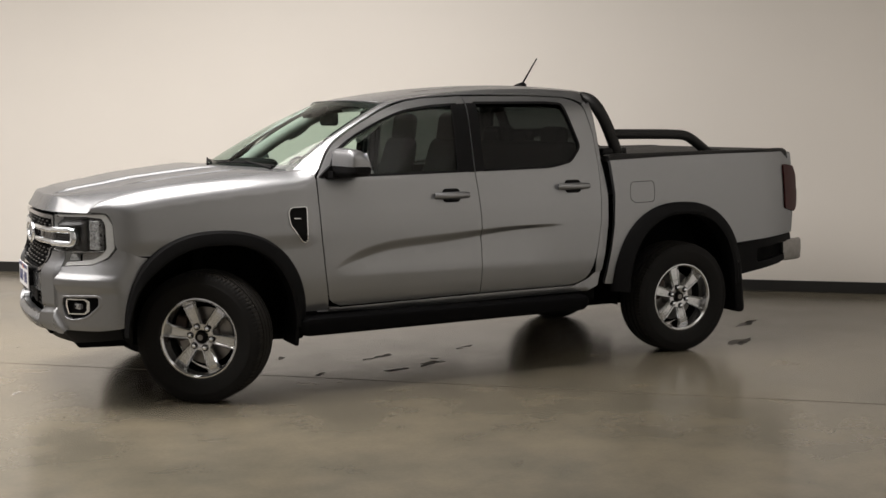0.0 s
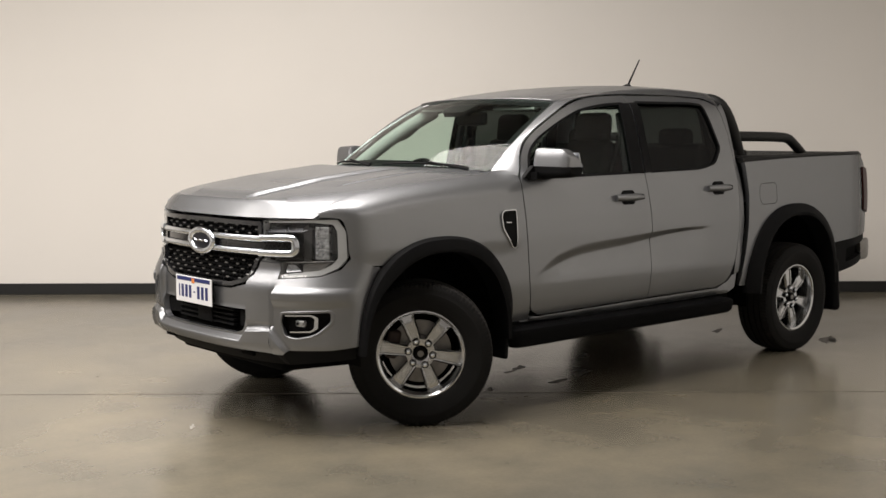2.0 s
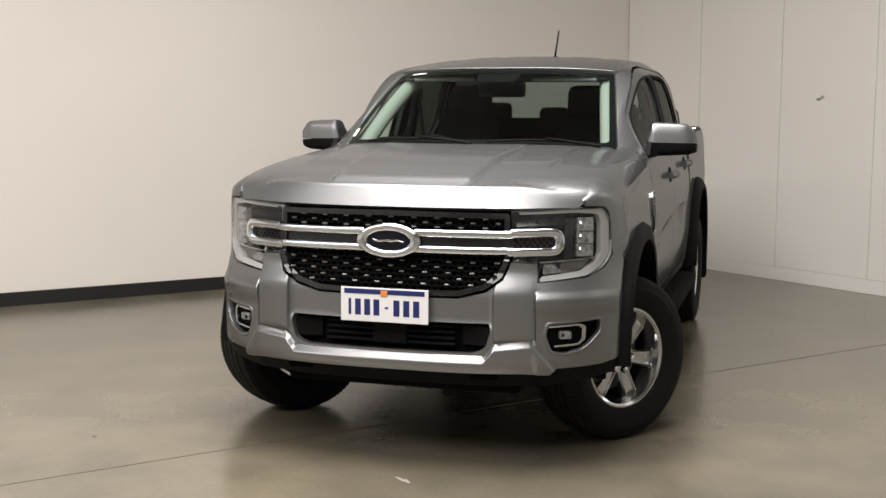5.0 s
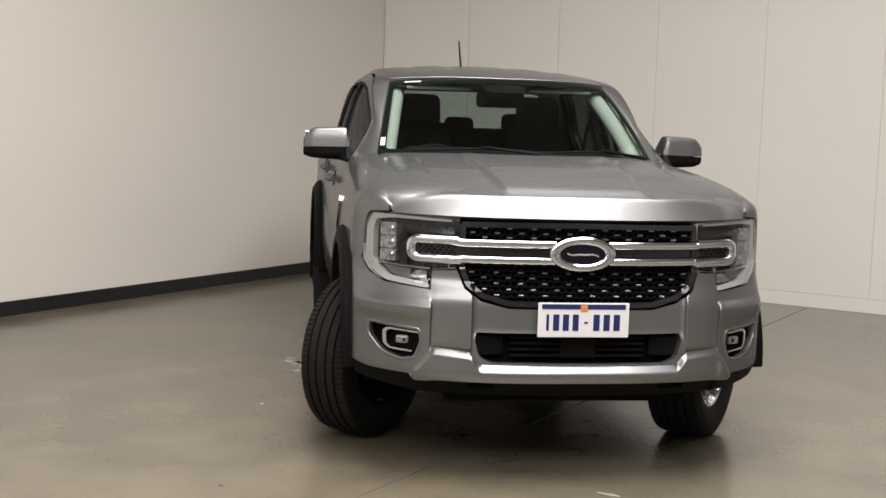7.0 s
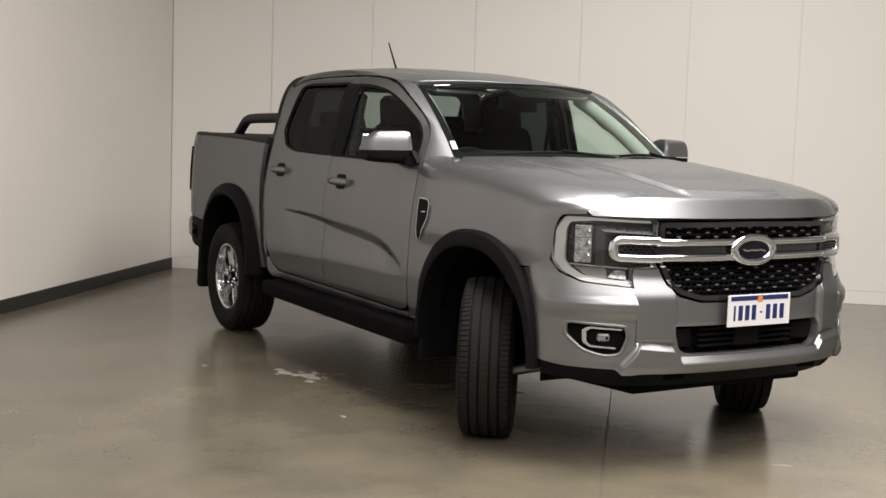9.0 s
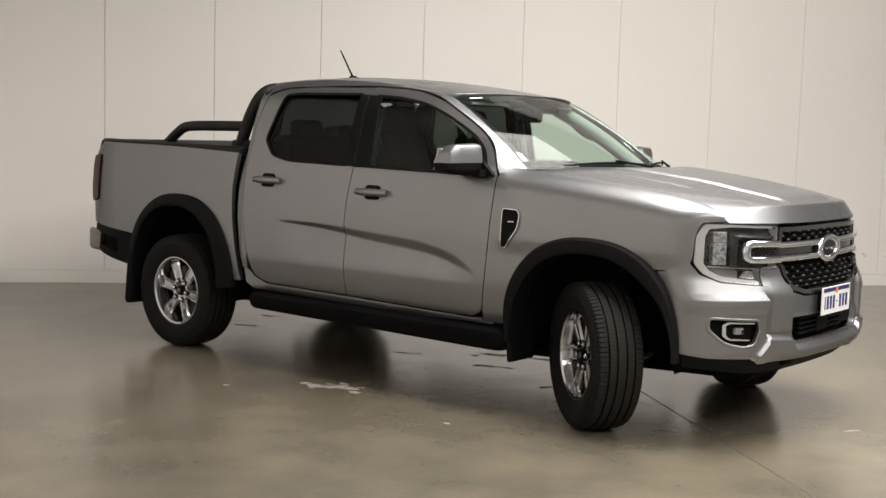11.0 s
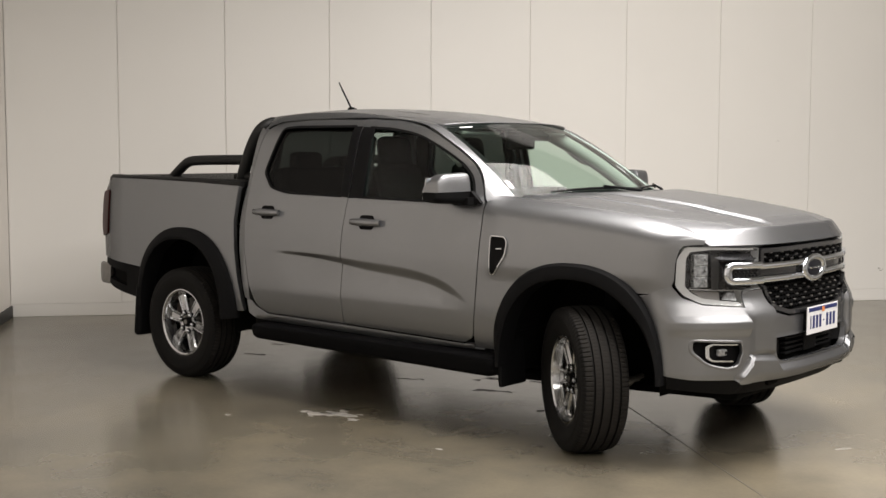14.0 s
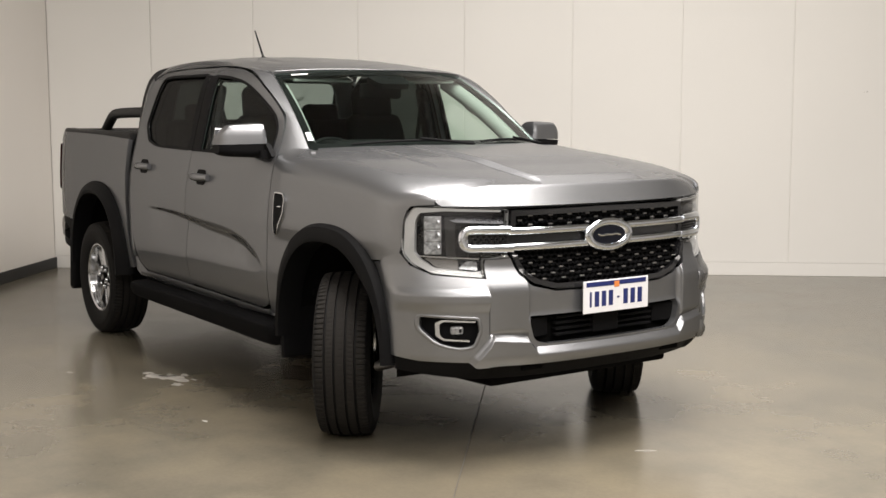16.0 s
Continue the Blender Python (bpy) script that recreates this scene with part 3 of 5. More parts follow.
# ---------------- body panels ----------------
def build_side(side):
    P = dict(side=side)
    xs = np.linspace(-0.70, 0.93, 190)
    feature = [[(x, float(crease_z(x)) - e * float(crease_w(x))) for x in xs] for e in (-0.25, 0.0, 0.2, 0.4, 0.6, 0.8, 1.0)]
    feature.append([(x, 0.685) for x in np.linspace(-0.95, 0.94, 60)])
    fdoor = panel("front_door", grow(round_poly(DOOR_F, 0.02), 0.0016), flank, (0, 1, 0), PAINT, truck, [round_poly(WIN_F, 0.02)], 0.03, 0.03, lines=feature, **P)
    rdoor = panel("rear_door", grow(round_poly(DOOR_R, 0.02), 0.0016), flank, (0, 1, 0), PAINT, truck, [round_poly(WIN_R, 0.02)], 0.03, 0.03, lines=feature, **P)
    for door, win, glass in ((fdoor, WIN_F, GLASS), (rdoor, WIN_R, TINT)):
        o = round_poly(win, 0.02)
        panel("window_glass", grow(o, 0.008), flank, (0, 1, 0), glass, door, (), 0.06, 0.004, -0.010, **P)
        panel("window_seal", grow(o, 0.008), flank, (0, 1, 0), BLACK, door, [grow(o, -0.006)], 0.03, 0.008, 0.002, **P)
        out = round_poly(DOOR_F if door is fdoor else DOOR_R, 0.02)
        panel("inner_trim", grow(out, -0.012), flank, (0, 1, 0), FABRIC, door, [grow(o, 0.012)], 0.06, 0.004, -0.055, **P)
    # black pillar cover between the windows, half on each door
    panel("pillar_cover", [(0.078, 1.270), (0.070, 1.684), (-0.030, 1.69), (-0.031, 1.266)], flank, (0, 1, 0), BLACK, fdoor, (), 0.04, 0.01, 0.004, **P)
    panel("pillar_cover", [(-0.041, 1.268), (-0.040, 1.692), (-0.105, 1.692), (-0.105, 1.274)], flank, (0, 1, 0), BLACK, rdoor, (), 0.04, 0.01, 0.004, **P)
    for door, hx, hz in ((fdoor, 0.145, 1.128), (rdoor, -0.735, 1.158)):
        # black patch on the skin stands for the shade in the silver handle cup
        cup = [(hx - 0.055, hz - 0.042), (hx + 0.05, hz - 0.042), (hx + 0.065, hz), (hx + 0.05, hz + 0.042), (hx - 0.055, hz + 0.042), (hx - 0.07, hz)]
        panel("handle_recess_shade", round_poly(cup, 0.03), flank, (0, 1, 0), BLACK, door, (), 0.03, 0.006, 0.0025, **P)
        y = float(side_y(np.array([hx]), np.array([hz]))[0])
        xs = np.linspace(-0.115, 0.115, 13)
        path = [(hx + a, side * (y + 0.034 - 1.6 * a * a), hz + 0.002 * math.cos(a * 9)) for a in xs]
        rad = [0.0225 * (0.75 + 0.25 * math.cos(a * 11)) for a in xs]
        tube("door_handle", path, rad, PAINT, door, "silver pull handle", 12)
    # front wing
    af = [p for p in arch(**ARCH_F)]
    wing = [(1.016, 1.29), (1.010, 1.12), (1.001, 0.95), (0.978, 0.70), (0.953, 0.53), (0.95, 0.475), (1.105, 0.475)]
    wing += [p for p in reversed(af) if p[1] > 0.48 and p[0] < 2.1 and not (p[0] > 1.7 and p[1] < 0.845)]
    wing += [(2.085, 0.8595), (2.125, 0.8695), (2.165, 0.884), (2.177, 0.93)]
    wing += [(x, wing_v(x, z)) for x, z in ((2.183, 1.018), (2.189, 1.050), (2.198, 1.076), (2.212, 1.094), (2.24, 1.098), (2.265, 1.0995), (2.288, 1.1005))]
    wing += [(x, float(fender_top(x))) for x in np.linspace(2.288, 1.06, 42)]
    ventp = [(1.085, 1.098), (1.185, 1.096), (1.205, 1.066), (1.195, 0.995), (1.118, 0.888), (1.085, 0.888)]
    fw = panel("front_wing", wing, wing_flank, (0, 1, 0), PAINT, truck, (), 0.02, 0.02, **P)
    vo = round_poly(ventp, 0.018)
    panel("side_vent", grow(vo, -0.006), flank, (0, 1, 0), BLACK, fw, (), 0.03, 0.006, 0.005, label="matt black vent panel", **P)
    panel("vent_frame", vo, flank, (0, 1, 0), ALLOY, fw, [grow(vo, -0.0065)], 0.02, 0.010, 0.010, label="chrome vent surround", **P)
    panel("vent_lettering", [(1.130, 1.025), (1.168, 1.027), (1.168, 1.033), (1.130, 1.031)], flank, (0, 1, 0), ALLOY, fw, (), 0.03, 0.002, 0.008, **P)
    # sill under the doors
    sill = [(1.02, 0.468), (0.95, 0.468), (0.948, 0.492), (0.88, 0.487), (-0.06, 0.502), (-0.75, 0.508), (-0.862, 0.548), (-0.905, 0.58), (-0.958, 0.60), (-0.935, 0.50), (-0.86, 0.468), (-0.5, 0.462), (0.5, 0.452)]
    panel("sill", sill, lambda uv: np.c_[uv[:, 0], 0.874 - 0.6 * np.clip(0.475 - uv[:, 1], 0, 1), uv[:, 1]], (0, 1, 0), PAINT, truck, (), 0.03, 0.05, **P)
    # rear corner of the cab
    rear = [(-0.953, 1.1), (-0.950, 1.33), (-0.940, 1.50), (-0.902, 1.68), (-0.955, 1.70), (-0.972, 1.5), (-0.978, 1.32), (-1.012, 1.1), (-1.008, 0.9), (-0.985, 0.73), (-0.958, 0.60), (-0.911, 0.585), (-0.910, 0.68), (-0.945, 0.9)]
    panel("cab_corner", rear, lambda uv: np.c_[uv[:, 0], side_y(np.maximum(uv[:, 0], -0.96), uv[:, 1]) - 0.25 * np.clip(-0.955 - uv[:, 0], 0, 1) ** 1.0, uv[:, 1]], (0, 1, 0), PAINT, truck, (), 0.02, 0.03, **P)
    # bed side
    ar = arch(**ARCH_R)
    bed = [(-1.030, 1.318, 0.02), (-1.062, 1.1), (-1.058, 0.9), (-1.035, 0.73), (-1.008, 0.58), (-0.99, 0.505), (-1.09, 0.50)]
    bed += [p for p in ar if p[1] > 0.51 and p[0] > -1.6 ]
    bed += [p for p in ar if p[1] > 0.70 and p[0] <= -1.6]
    bed += [(-2.645, 0.770, 0.01), (-2.66, 0.90), (-2.66, 1.20, 0.03), (-2.625, 1.27, 0.03), (-2.52, 1.352, 0.02), (-1.9, 1.345), (-1.5, 1.336)]
    holes = []
    flap = [(-1.375, 1.04), (-1.37, 1.175), (-1.185, 1.170), (-1.18, 1.07), (-1.215, 1.035)]
    if side > 0:
        fo = round_poly(flap, 0.03)
        holes = [grow(fo, 0.004)]
    bs = panel("bed_side", bed, flank, (0, 1, 0), PAINT, truck, holes, 0.035, 0.03, **P)
    if side > 0:
        panel("fuel_flap", fo, flank, (0, 1, 0), PAINT, bs, (), 0.04, 0.01, **P)
        panel("flap_backing", grow(fo, 0.02), flank, (0, 1, 0), DARK, bs, (), 0.06, 0.002, -0.012, **P)
    # tail lamp wraps the corner
    tail = [(-2.515, 1.262), (-2.645, 1.246), (-2.685, 1.17), (-2.687, 1.09), (-2.697, 1.07), (-2.697, 0.96), (-2.665, 0.915), (-2.54, 0.945)]
    panel("tail_light", round_poly(tail, 0.02), flank, (0, 1, 0), RED, truck, (), 0.02, 0.03, 0.012, label="dark red tail lamp", **P)
    # wheel arch trims
    for k, (a, inner_rx, inner_top) in (("front", (ARCH_F, 0.445, 0.900)), ("rear", (ARCH_R, 0.440, 0.950))):
        lo_f, lo_r = (0.42, 0.40) if k == "front" else (0.50, 0.47)
        o = np.array(arch(a["cx"], a["top"] + 0.016, a["rx"] + 0.026, count=61))
        i = np.array(arch(a["cx"], inner_top, inner_rx, count=61))
        if k == "front":
            i[:, 0] = np.where(i[:, 0] > a["cx"], a["cx"] + (i[:, 0] - a["cx"]) * (1 + 0.07 * np.clip((0.9 - i[:, 1]) / 0.2, 0, 1)), i[:, 0])
            slim = 0.58 * np.clip((0.78 - i[:, 1]) / 0.3, 0, 1) * (i[:, 0] > a["cx"])
            i += (o - i) * slim[:, None]
        o[:, 1] = np.where(o[:, 1] < 0.402, np.where(o[:, 0] > a["cx"], lo_f, lo_r), o[:, 1])
        i[:, 1] = np.where(i[:, 1] < 0.402, np.where(i[:, 0] > a["cx"], lo_f, lo_r), i[:, 1])
        rows = []
        for (ox, oz), (ix, iz) in zip(o, i):
            yo = float(side_y(np.array([ox]), np.array([max(oz, 0.47)]))[0])
            yo = max(min(yo, 0.905), 0.905 if k == "front" and ox > a["cx"] + 0.1 else 0.84)
            mid = (ox * 0.82 + ix * 0.18, oz * 0.82 + iz * 0.18)
            lip = (ox * 0.25 + ix * 0.75, oz * 0.25 + iz * 0.75)
            rows.append([(ox, yo - 0.02, oz), (ox, yo + 0.006, oz), (mid[0], yo + 0.030, mid[1]), (lip[0], 0.948, lip[1]), (ix, 0.944, iz), (ix, 0.928, iz), (ix, 0.82, iz)])
        loft("wheel_arch_trim", rows, BLACK, truck, "black plastic wheel arch moulding", side=side, sharp=40)
        rows = [[(ix, 0.84, iz), (ix, 0.40, iz)] for ix, iz in np.array(arch(a["cx"], inner_top + 0.03, inner_rx + 0.03, base=0.35, count=41))]
        loft("wheel_arch_liner", rows, DARK, truck, side=side)
    # mud flaps
    for xx, z0, z1, w in ((-2.075, 0.238, 0.62, 0.27), (1.155, 0.285, 0.56, 0.22)):
        part("mud_flap", rbox((0.065 if xx < 0 else 0.03, w, z1 - z0), (xx, side * 0.81, (z0 + z1) / 2), 0.03 if xx < 0 else 0.012, turn=(0, 6 if xx < 0 else -6, 0)), BLACK, truck, "black rubber mud flap")
    # side step: a black board with ribbed tread
    rows = []
    for x in np.r_[np.linspace(1.165, 1.10, 5), np.linspace(1.0, -0.75, 16), np.linspace(-0.79, -0.835, 4)]:
        e = 0.06 * max(0, (x - 1.08) / 0.085) ** 2 + 0.05 * max(0, (-0.78 - x) / 0.055) ** 2
        zt, zb = 0.452 - 0.3 * e, 0.340 + 0.01 * (1 - x) * 0.8 + 0.3 * e
        yo = 0.975 - e
        rows.append([(x, 0.80, zt + 0.035), (x, 0.842, zt + 0.03), (x, 0.856, zt), (x, yo - 0.03, zt), (x, yo - 0.006, zt - 0.010), (x, yo, zt - 0.035), (x, yo - 0.012, zb + 0.02), (x, yo - 0.04, zb), (x, 0.80, zb + 0.02)])
    step = loft("side_step", rows, STEP_BLACK, truck, "black plastic side step board", closed=True, side=side, cap=True)
    for x in np.linspace(-0.66, 1.02, 34):
        r = rbox((0.022, 0.095, 0.004), (x, side * 0.885, 0.4510), 0.0015, 1, turn=(0, 0, 18 * side))
        part("tread_rib", r, STEP_BLACK, step)
    # mirror
    build_mirror(side)


def build_mirror(side):
    cap_rows, low_rows = [], []
    for t in np.linspace(0, 1, 15):
        # from the inner to the outer end
        y = 0.850 + 0.234 * t
        e = 1 - (1 - min(1, (1 - t) / 0.26)) ** 2 * 0.46
        ei = 1 - (1 - min(1, t / 0.10)) ** 2 * 0.35
        k = min(e, ei)
        zt, zm, zb = 1.316 + 0.116 * k - 0.012 * t, 1.328 - 0.004 * t, 1.258 + 0.030 * (1 - e) + 0.012 * t
        xf, xr = 0.920 - 0.045 * t - 0.05 * (1 - k), 0.735 + 0.04 * (1 - k)
        ring = []
        for w in np.linspace(0, math.pi, 13):
            c, s = math.cos(w), math.sin(w)
            ring.append(((xf + xr) / 2 + (xf - xr) / 2 * np.sign(c) * abs(c) ** 0.66 + (0.035 * s if c < 0 else 0.035 * s * (1 - c)), y, zm + (zt - zm) * abs(s) ** 0.66))
        cap_rows.append(ring + [(xr + 0.02, y, zm), (xf - 0.02, y, zm)])
        ring = []
        for w in np.linspace(math.pi, 2 * math.pi, 13):
            c, s = math.cos(w), math.sin(w)
            ring.append(((xf + xr) / 2 + (xf - xr) / 2 * 0.97 * np.sign(c) * abs(c) ** 0.55, y, zm - 0.004 - (zm - zb) * abs(s) ** 0.6))
        low_rows.append(ring)
    m = loft("door_mirror", low_rows, BLACK, truck, "door mirror with silver cap and black base", closed=True, side=side, cap=True)
    loft("mirror_cap", cap_rows, PAINT, m, "silver painted cap", closed=True, side=side, cap=True, sharp=50)
    part("mirror_glass", rbox((0.006, 0.18, 0.12), (0.762, side * 0.985, 1.345), 0.002, 1, turn=(0, 14, 0)), CHROME, m)
    arm = [[(0.96 - 0.04 * t, 0.845 + 0.05 * t, 1.295), (0.96 - 0.04 * t, 0.845 + 0.05 * t, 1.245 + 0.012 * t), (0.78 + 0.0 * t, 0.85 + 0.05 * t, 1.250 + 0.012 * t), (0.78, 0.85 + 0.05 * t, 1.295)] for t in np.linspace(0, 1, 4)]
    loft("mirror_arm", arm, BLACK, m, closed=True, side=side, cap=True)
    bm = prism_y(round_poly([(0.995, 1.262), (0.80, 1.262), (0.86, 1.325), (0.92, 1.33)], 0.01), side * 0.84, side * 0.868, 0.004)
    part("mirror_base", bm, BLACK, m)


build_side(1)
build_side(-1)


# ---------------- bonnet, windscreen, roof ----------------
def cowl_x(y):
    return 1.395 - 0.27 * (np.abs(y) / 0.72) ** 2


def bonnet_edge(x):
    return side_y(x, fender_top(x) - 0.003) - 0.0015


def bonnet(uv):
    """u runs from the windscreen to the nose, v across from one wing to the other (-1 to 1)."""
    u, v = uv[:, 0], uv[:, 1]
    yn = 0.765 * v
    xf = nose_x(yn) - 0.047
    xr = cowl_x(yn)
    x = xr + (xf - xr) * u
    y = v * np.clip(bonnet_edge(x), np.where(x > 2.2, 0.760, 0.70), 0.86)
    ay = np.abs(y)
    zc = soft(x, (1.03, 1.4, 1.6, 1.9, 2.1, 2.3, 2.4, 2.52), (1.328, 1.320, 1.301, 1.266, 1.238, 1.204, 1.184, 1.160))
    edge = np.minimum(fender_top(x) - 0.003, zc)
    z = zc - 0.014 * np.abs(v) ** 2 + (edge - zc + 0.014) * np.abs(v) ** 6
    fade = sstep(0.03, 0.16, u) * (1 - sstep(0.86, 0.96, u))
    c = dome_y(x)
    z = z + 0.015 * (1 - sstep(c - 0.004, c + 0.040, ay)) * fade
    z = z + 0.007 * (1 - sstep(0.552, 0.585, ay)) * sstep(0.10, 0.22, u) * (1 - sstep(0.55, 0.72, u))
    # the leading edge: a crisp crease, then a steep face down to the grille
    d = xf - x
    lip = 1.092 + 0.004 * (ay / 0.75) ** 2
    outer = sstep(0.36, 0.60, ay)
    face = lip + (1.75 - 0.35 * outer) * np.maximum(d, -0.01)
    k = 230 - 140 * outer
    z = -np.log(np.exp(-k * (z - 1.1)) + np.exp(-k * (face - 1.1))) / k + 1.1
    return np.c_[x, y, z]


def dome_y(x):
    """Half the breadth of the raised middle of the bonnet."""
    return 0.352 - 0.075 * np.clip((x - 1.35) / 1.05, 0, 1)


def bonnet_v(u, ay):
    """The bonnet's own measure across that gives a distance from the middle line."""
    v = ay / 0.82
    for _ in range(6):
        p = bonnet(np.array([[u, v]]))[0]
        v *= ay / p[1]
    return v


hood_outline = [(0.0, -0.94, 0.03), (0.0, 0.94, 0.03), (0.10, 0.998), (0.97, 0.998, 0.01), (1.0, 0.990, 0.01), (1.0, -0.990, 0.01), (0.97, -0.998, 0.01), (0.10, -0.998)]
hood_lines = [[(1 - d / 1.12, v) for v in np.linspace(-0.98, 0.98, 90)] for d in (0.008, 0.020, 0.030, 0.037, 0.042, 0.046, 0.050, 0.054, 0.060, 0.070, 0.085)]
for off in (-0.006, 0.004, 0.018, 0.030, 0.042):
    for k in (1, -1):
        hood_lines.append([(u, k * bonnet_v(u, float(dome_y(1.38 + 1.1 * u)) + off)) for u in np.linspace(0.04, 0.915, 60)])
for yy in (0.550, 0.562, 0.574, 0.587):
    for k in (1, -1):
        hood_lines.append([(u, k * bonnet_v(u, yy)) for u in np.linspace(0.11, 0.71, 40)])
panel("bonnet", round_poly(hood_outline, 0.02), bonnet, (0, 0, 1), PAINT, truck, (), 0.026, 0.025, lines=hood_lines)


for side in (1, -1):
    gutter = []
    for x in np.linspace(1.10, 2.285, 55):
        e, z = float(bonnet_edge(np.array([x]))[0]), float(fender_top(x))
        gutter.append([(x, e + 0.008, z - 0.008), (x, e - 0.010, z - 0.008), (x, e - 0.014, z - 0.03)])
    loft("bonnet_gutter", gutter, PAINT, truck, side=side)


def screen(uv):
    u, v = uv[:, 0], uv[:, 1]
    xb, yb, zb = 1.415 - 0.30 * u ** 2, 0.725 * u, 1.312 - 0.015 * u ** 2
    xt, yt, zt = 0.605 - 0.10 * u ** 2, 0.612 * u, 1.717 - 0.030 * u ** 2
    b = 0.022 * np.sin(math.pi * np.clip(v, 0, 1))
    return np.c_[xb + (xt - xb) * v + 0.45 * b, yb + (yt - yb) * v, zb + (zt - zb) * v + 0.89 * b]


screen_outline = round_poly([(-1, 0), (1, 0), (1, 1), (-1, 1)], 0.05)
ws = panel("windscreen", screen_outline, screen, (0.5, 0, 1), SCREEN_GLASS, truck, (), 0.07, 0.005, label="raked windscreen with dark border")
panel("black_border", grow(screen_outline, -0.001), screen, (0.5, 0, 1), BLACK, ws, [round_poly([(-0.952, 0.075), (0.952, 0.075), (0.952, 0.94), (-0.952, 0.94)], 0.04)], 0.07, 0.002, -0.008)
panel("sensor_patch", round_poly([(-0.16, 0.80), (0.16, 0.80), (0.20, 0.94), (-0.20, 0.94)], 0.05), screen, (0.5, 0, 1), BLACK, ws, (), 0.05, 0.03, -0.012)
panel("sticker", [(-0.86, 0.955), (-0.72, 0.955), (-0.72, 0.972), (-0.86, 0.972)], screen, (0.5, 0, 1), PLATE_WHITE, ws, (), 0.05, 0.001, 0.001)
panel("label_sticker", [(-0.985, 0.10), (-0.955, 0.10), (-0.955, 0.19), (-0.985, 0.19)], screen, (0.5, 0, 1), PLATE_WHITE, ws, (), 0.05, 0.001, 0.001)
cowl = [[(float(cowl_x(y)) + 0.012, y, 1.296 - 0.02 * (y / 0.7) ** 2), (1.42 - 0.30 * (y / 0.725) ** 2 - 0.05, y, 1.300 - 0.012 * (y / 0.7) ** 2)] for y in np.linspace(-0.74, 0.74, 25)]
loft("cowl", cowl, BLACK, truck, "black plastic cowl")


def roof_h(x):
    return 1.824 - 0.09 * (x + 0.5) ** 2


ROOF_Y = 0.615


def roof(uv):
    x, y = uv[:, 0], uv[:, 1]
    z = roof_h(x) - 0.036 * (np.abs(y) / ROOF_Y) ** 2.6
    rib = 0.0
    for c in (0.18, 0.42):
        rib = rib - 0.006 * np.exp(-((np.abs(y) - c) / 0.035) ** 2) * sstep(-0.92, -0.80, x) * (1 - sstep(0.12, 0.32, x))
    return np.c_[x, y, z + rib]


roof_front = [(0.600 - 0.10 * (y / 0.612) ** 2, y) for y in np.linspace(-ROOF_Y, ROOF_Y, 15)]
roof_outline = roof_front + [(-0.96, ROOF_Y), (-0.985, 0.5), (-0.985, -0.5), (-0.96, -ROOF_Y)]
roof_part = panel("roof", roof_outline, roof, (0, 0, 1), PAINT, truck, (), 0.035, 0.02)
tube("roof_trim", [(0.604 - 0.10 * (y / 0.612) ** 2, y, float(roof_h(0.6 - 0.1 * (y / 0.612) ** 2)) - 0.036 * (abs(y) / ROOF_Y) ** 2.6 + 0.002) for y in np.linspace(-0.60, 0.60, 25)], 0.0035, PAINT, roof_part, n=8)

for side in (1, -1):
    e1 = [tuple(screen(np.array([[1.0, v]]))[0]) for v in np.linspace(0, 1, 17)]
    e1 += [(x, ROOF_Y, float(roof_h(x)) - 0.036) for x in np.linspace(0.44, -0.93, 24)] + [(-0.958, 0.60, float(roof_h(-0.958)) - 0.036)]
    gap = curve_through([(1.018, 1.275), (0.984, 1.305), (0.900, 1.424), (0.787, 1.518), (0.629, 1.611), (0.467, 1.689), (0.28, 1.729), (-0.03, 1.747), (-0.5, 1.747), (-0.80, 1.733), (-0.905, 1.69)], 24)
    gl = np.concatenate([[0], np.cumsum(np.hypot(*np.diff(gap, axis=0).T))])
    a_end = gl[24 * 5]
    tt = np.r_[np.linspace(0, a_end, 17), np.linspace(a_end, gl[-1], 26)[1:]]
    e2 = [(float(np.interp(t, gl, gap[:, 0])), float(np.interp(t, gl, gap[:, 1]))) for t in tt]
    rows = []
    for (ax, ay, az), (bx, bz) in zip(e1, e2):
        by = float(side_y(np.array([bx]), np.array([bz]))[0]) if bx < 0.99 else 0.848
        a, b = np.array((ax, ay, az)), np.array((bx, by, bz))
        chord = np.linalg.norm(b - a)
        bow = 0.16 * chord
        n = np.array((0.35 if bx > 0.4 else 0.0, 0.75, 0.65))
        n /= np.linalg.norm(n)
        row = [a - n * 0.02]
        row += [a + (b - a) * k + n * bow * 4 * k * (1 - k) * 0.30 for k in np.linspace(0, 1, 9)]
        row += [b - np.array((0, 0.03, 0.0))]
        rows.append(row)
    loft("roof_rail", rows, PAINT, truck, "silver windscreen pillar and roof rail", side=side, sharp=60)

# cab back with its window
back_pts = [(-0.845, 0.62), (-0.845, 1.28), (-0.80, 1.45), (-0.70, 1.70), (-0.58, 1.748), (0.58, 1.748), (0.70, 1.70), (0.80, 1.45), (0.845, 1.28), (0.845, 0.62)]
back_hole = round_poly([(-0.62, 1.36), (-0.56, 1.68), (0.56, 1.68), (0.62, 1.36)], 0.06)


def cab_back(uv):
    return np.c_[-0.968 + 0.03 * np.clip((uv[:, 1] - 1.3) / 0.45, 0, 1), uv[:, 0], uv[:, 1]]


cb = panel("cab_back", back_pts, cab_back, (-1, 0, 0), PAINT, truck, [back_hole], 0.06, 0.03)
panel("rear_window", grow(back_hole, 0.01), cab_back, (-1, 0, 0), glass_material("rear_glass", (0.42, 0.46, 0.45)), cb, (), 0.08, 0.004, -0.01)

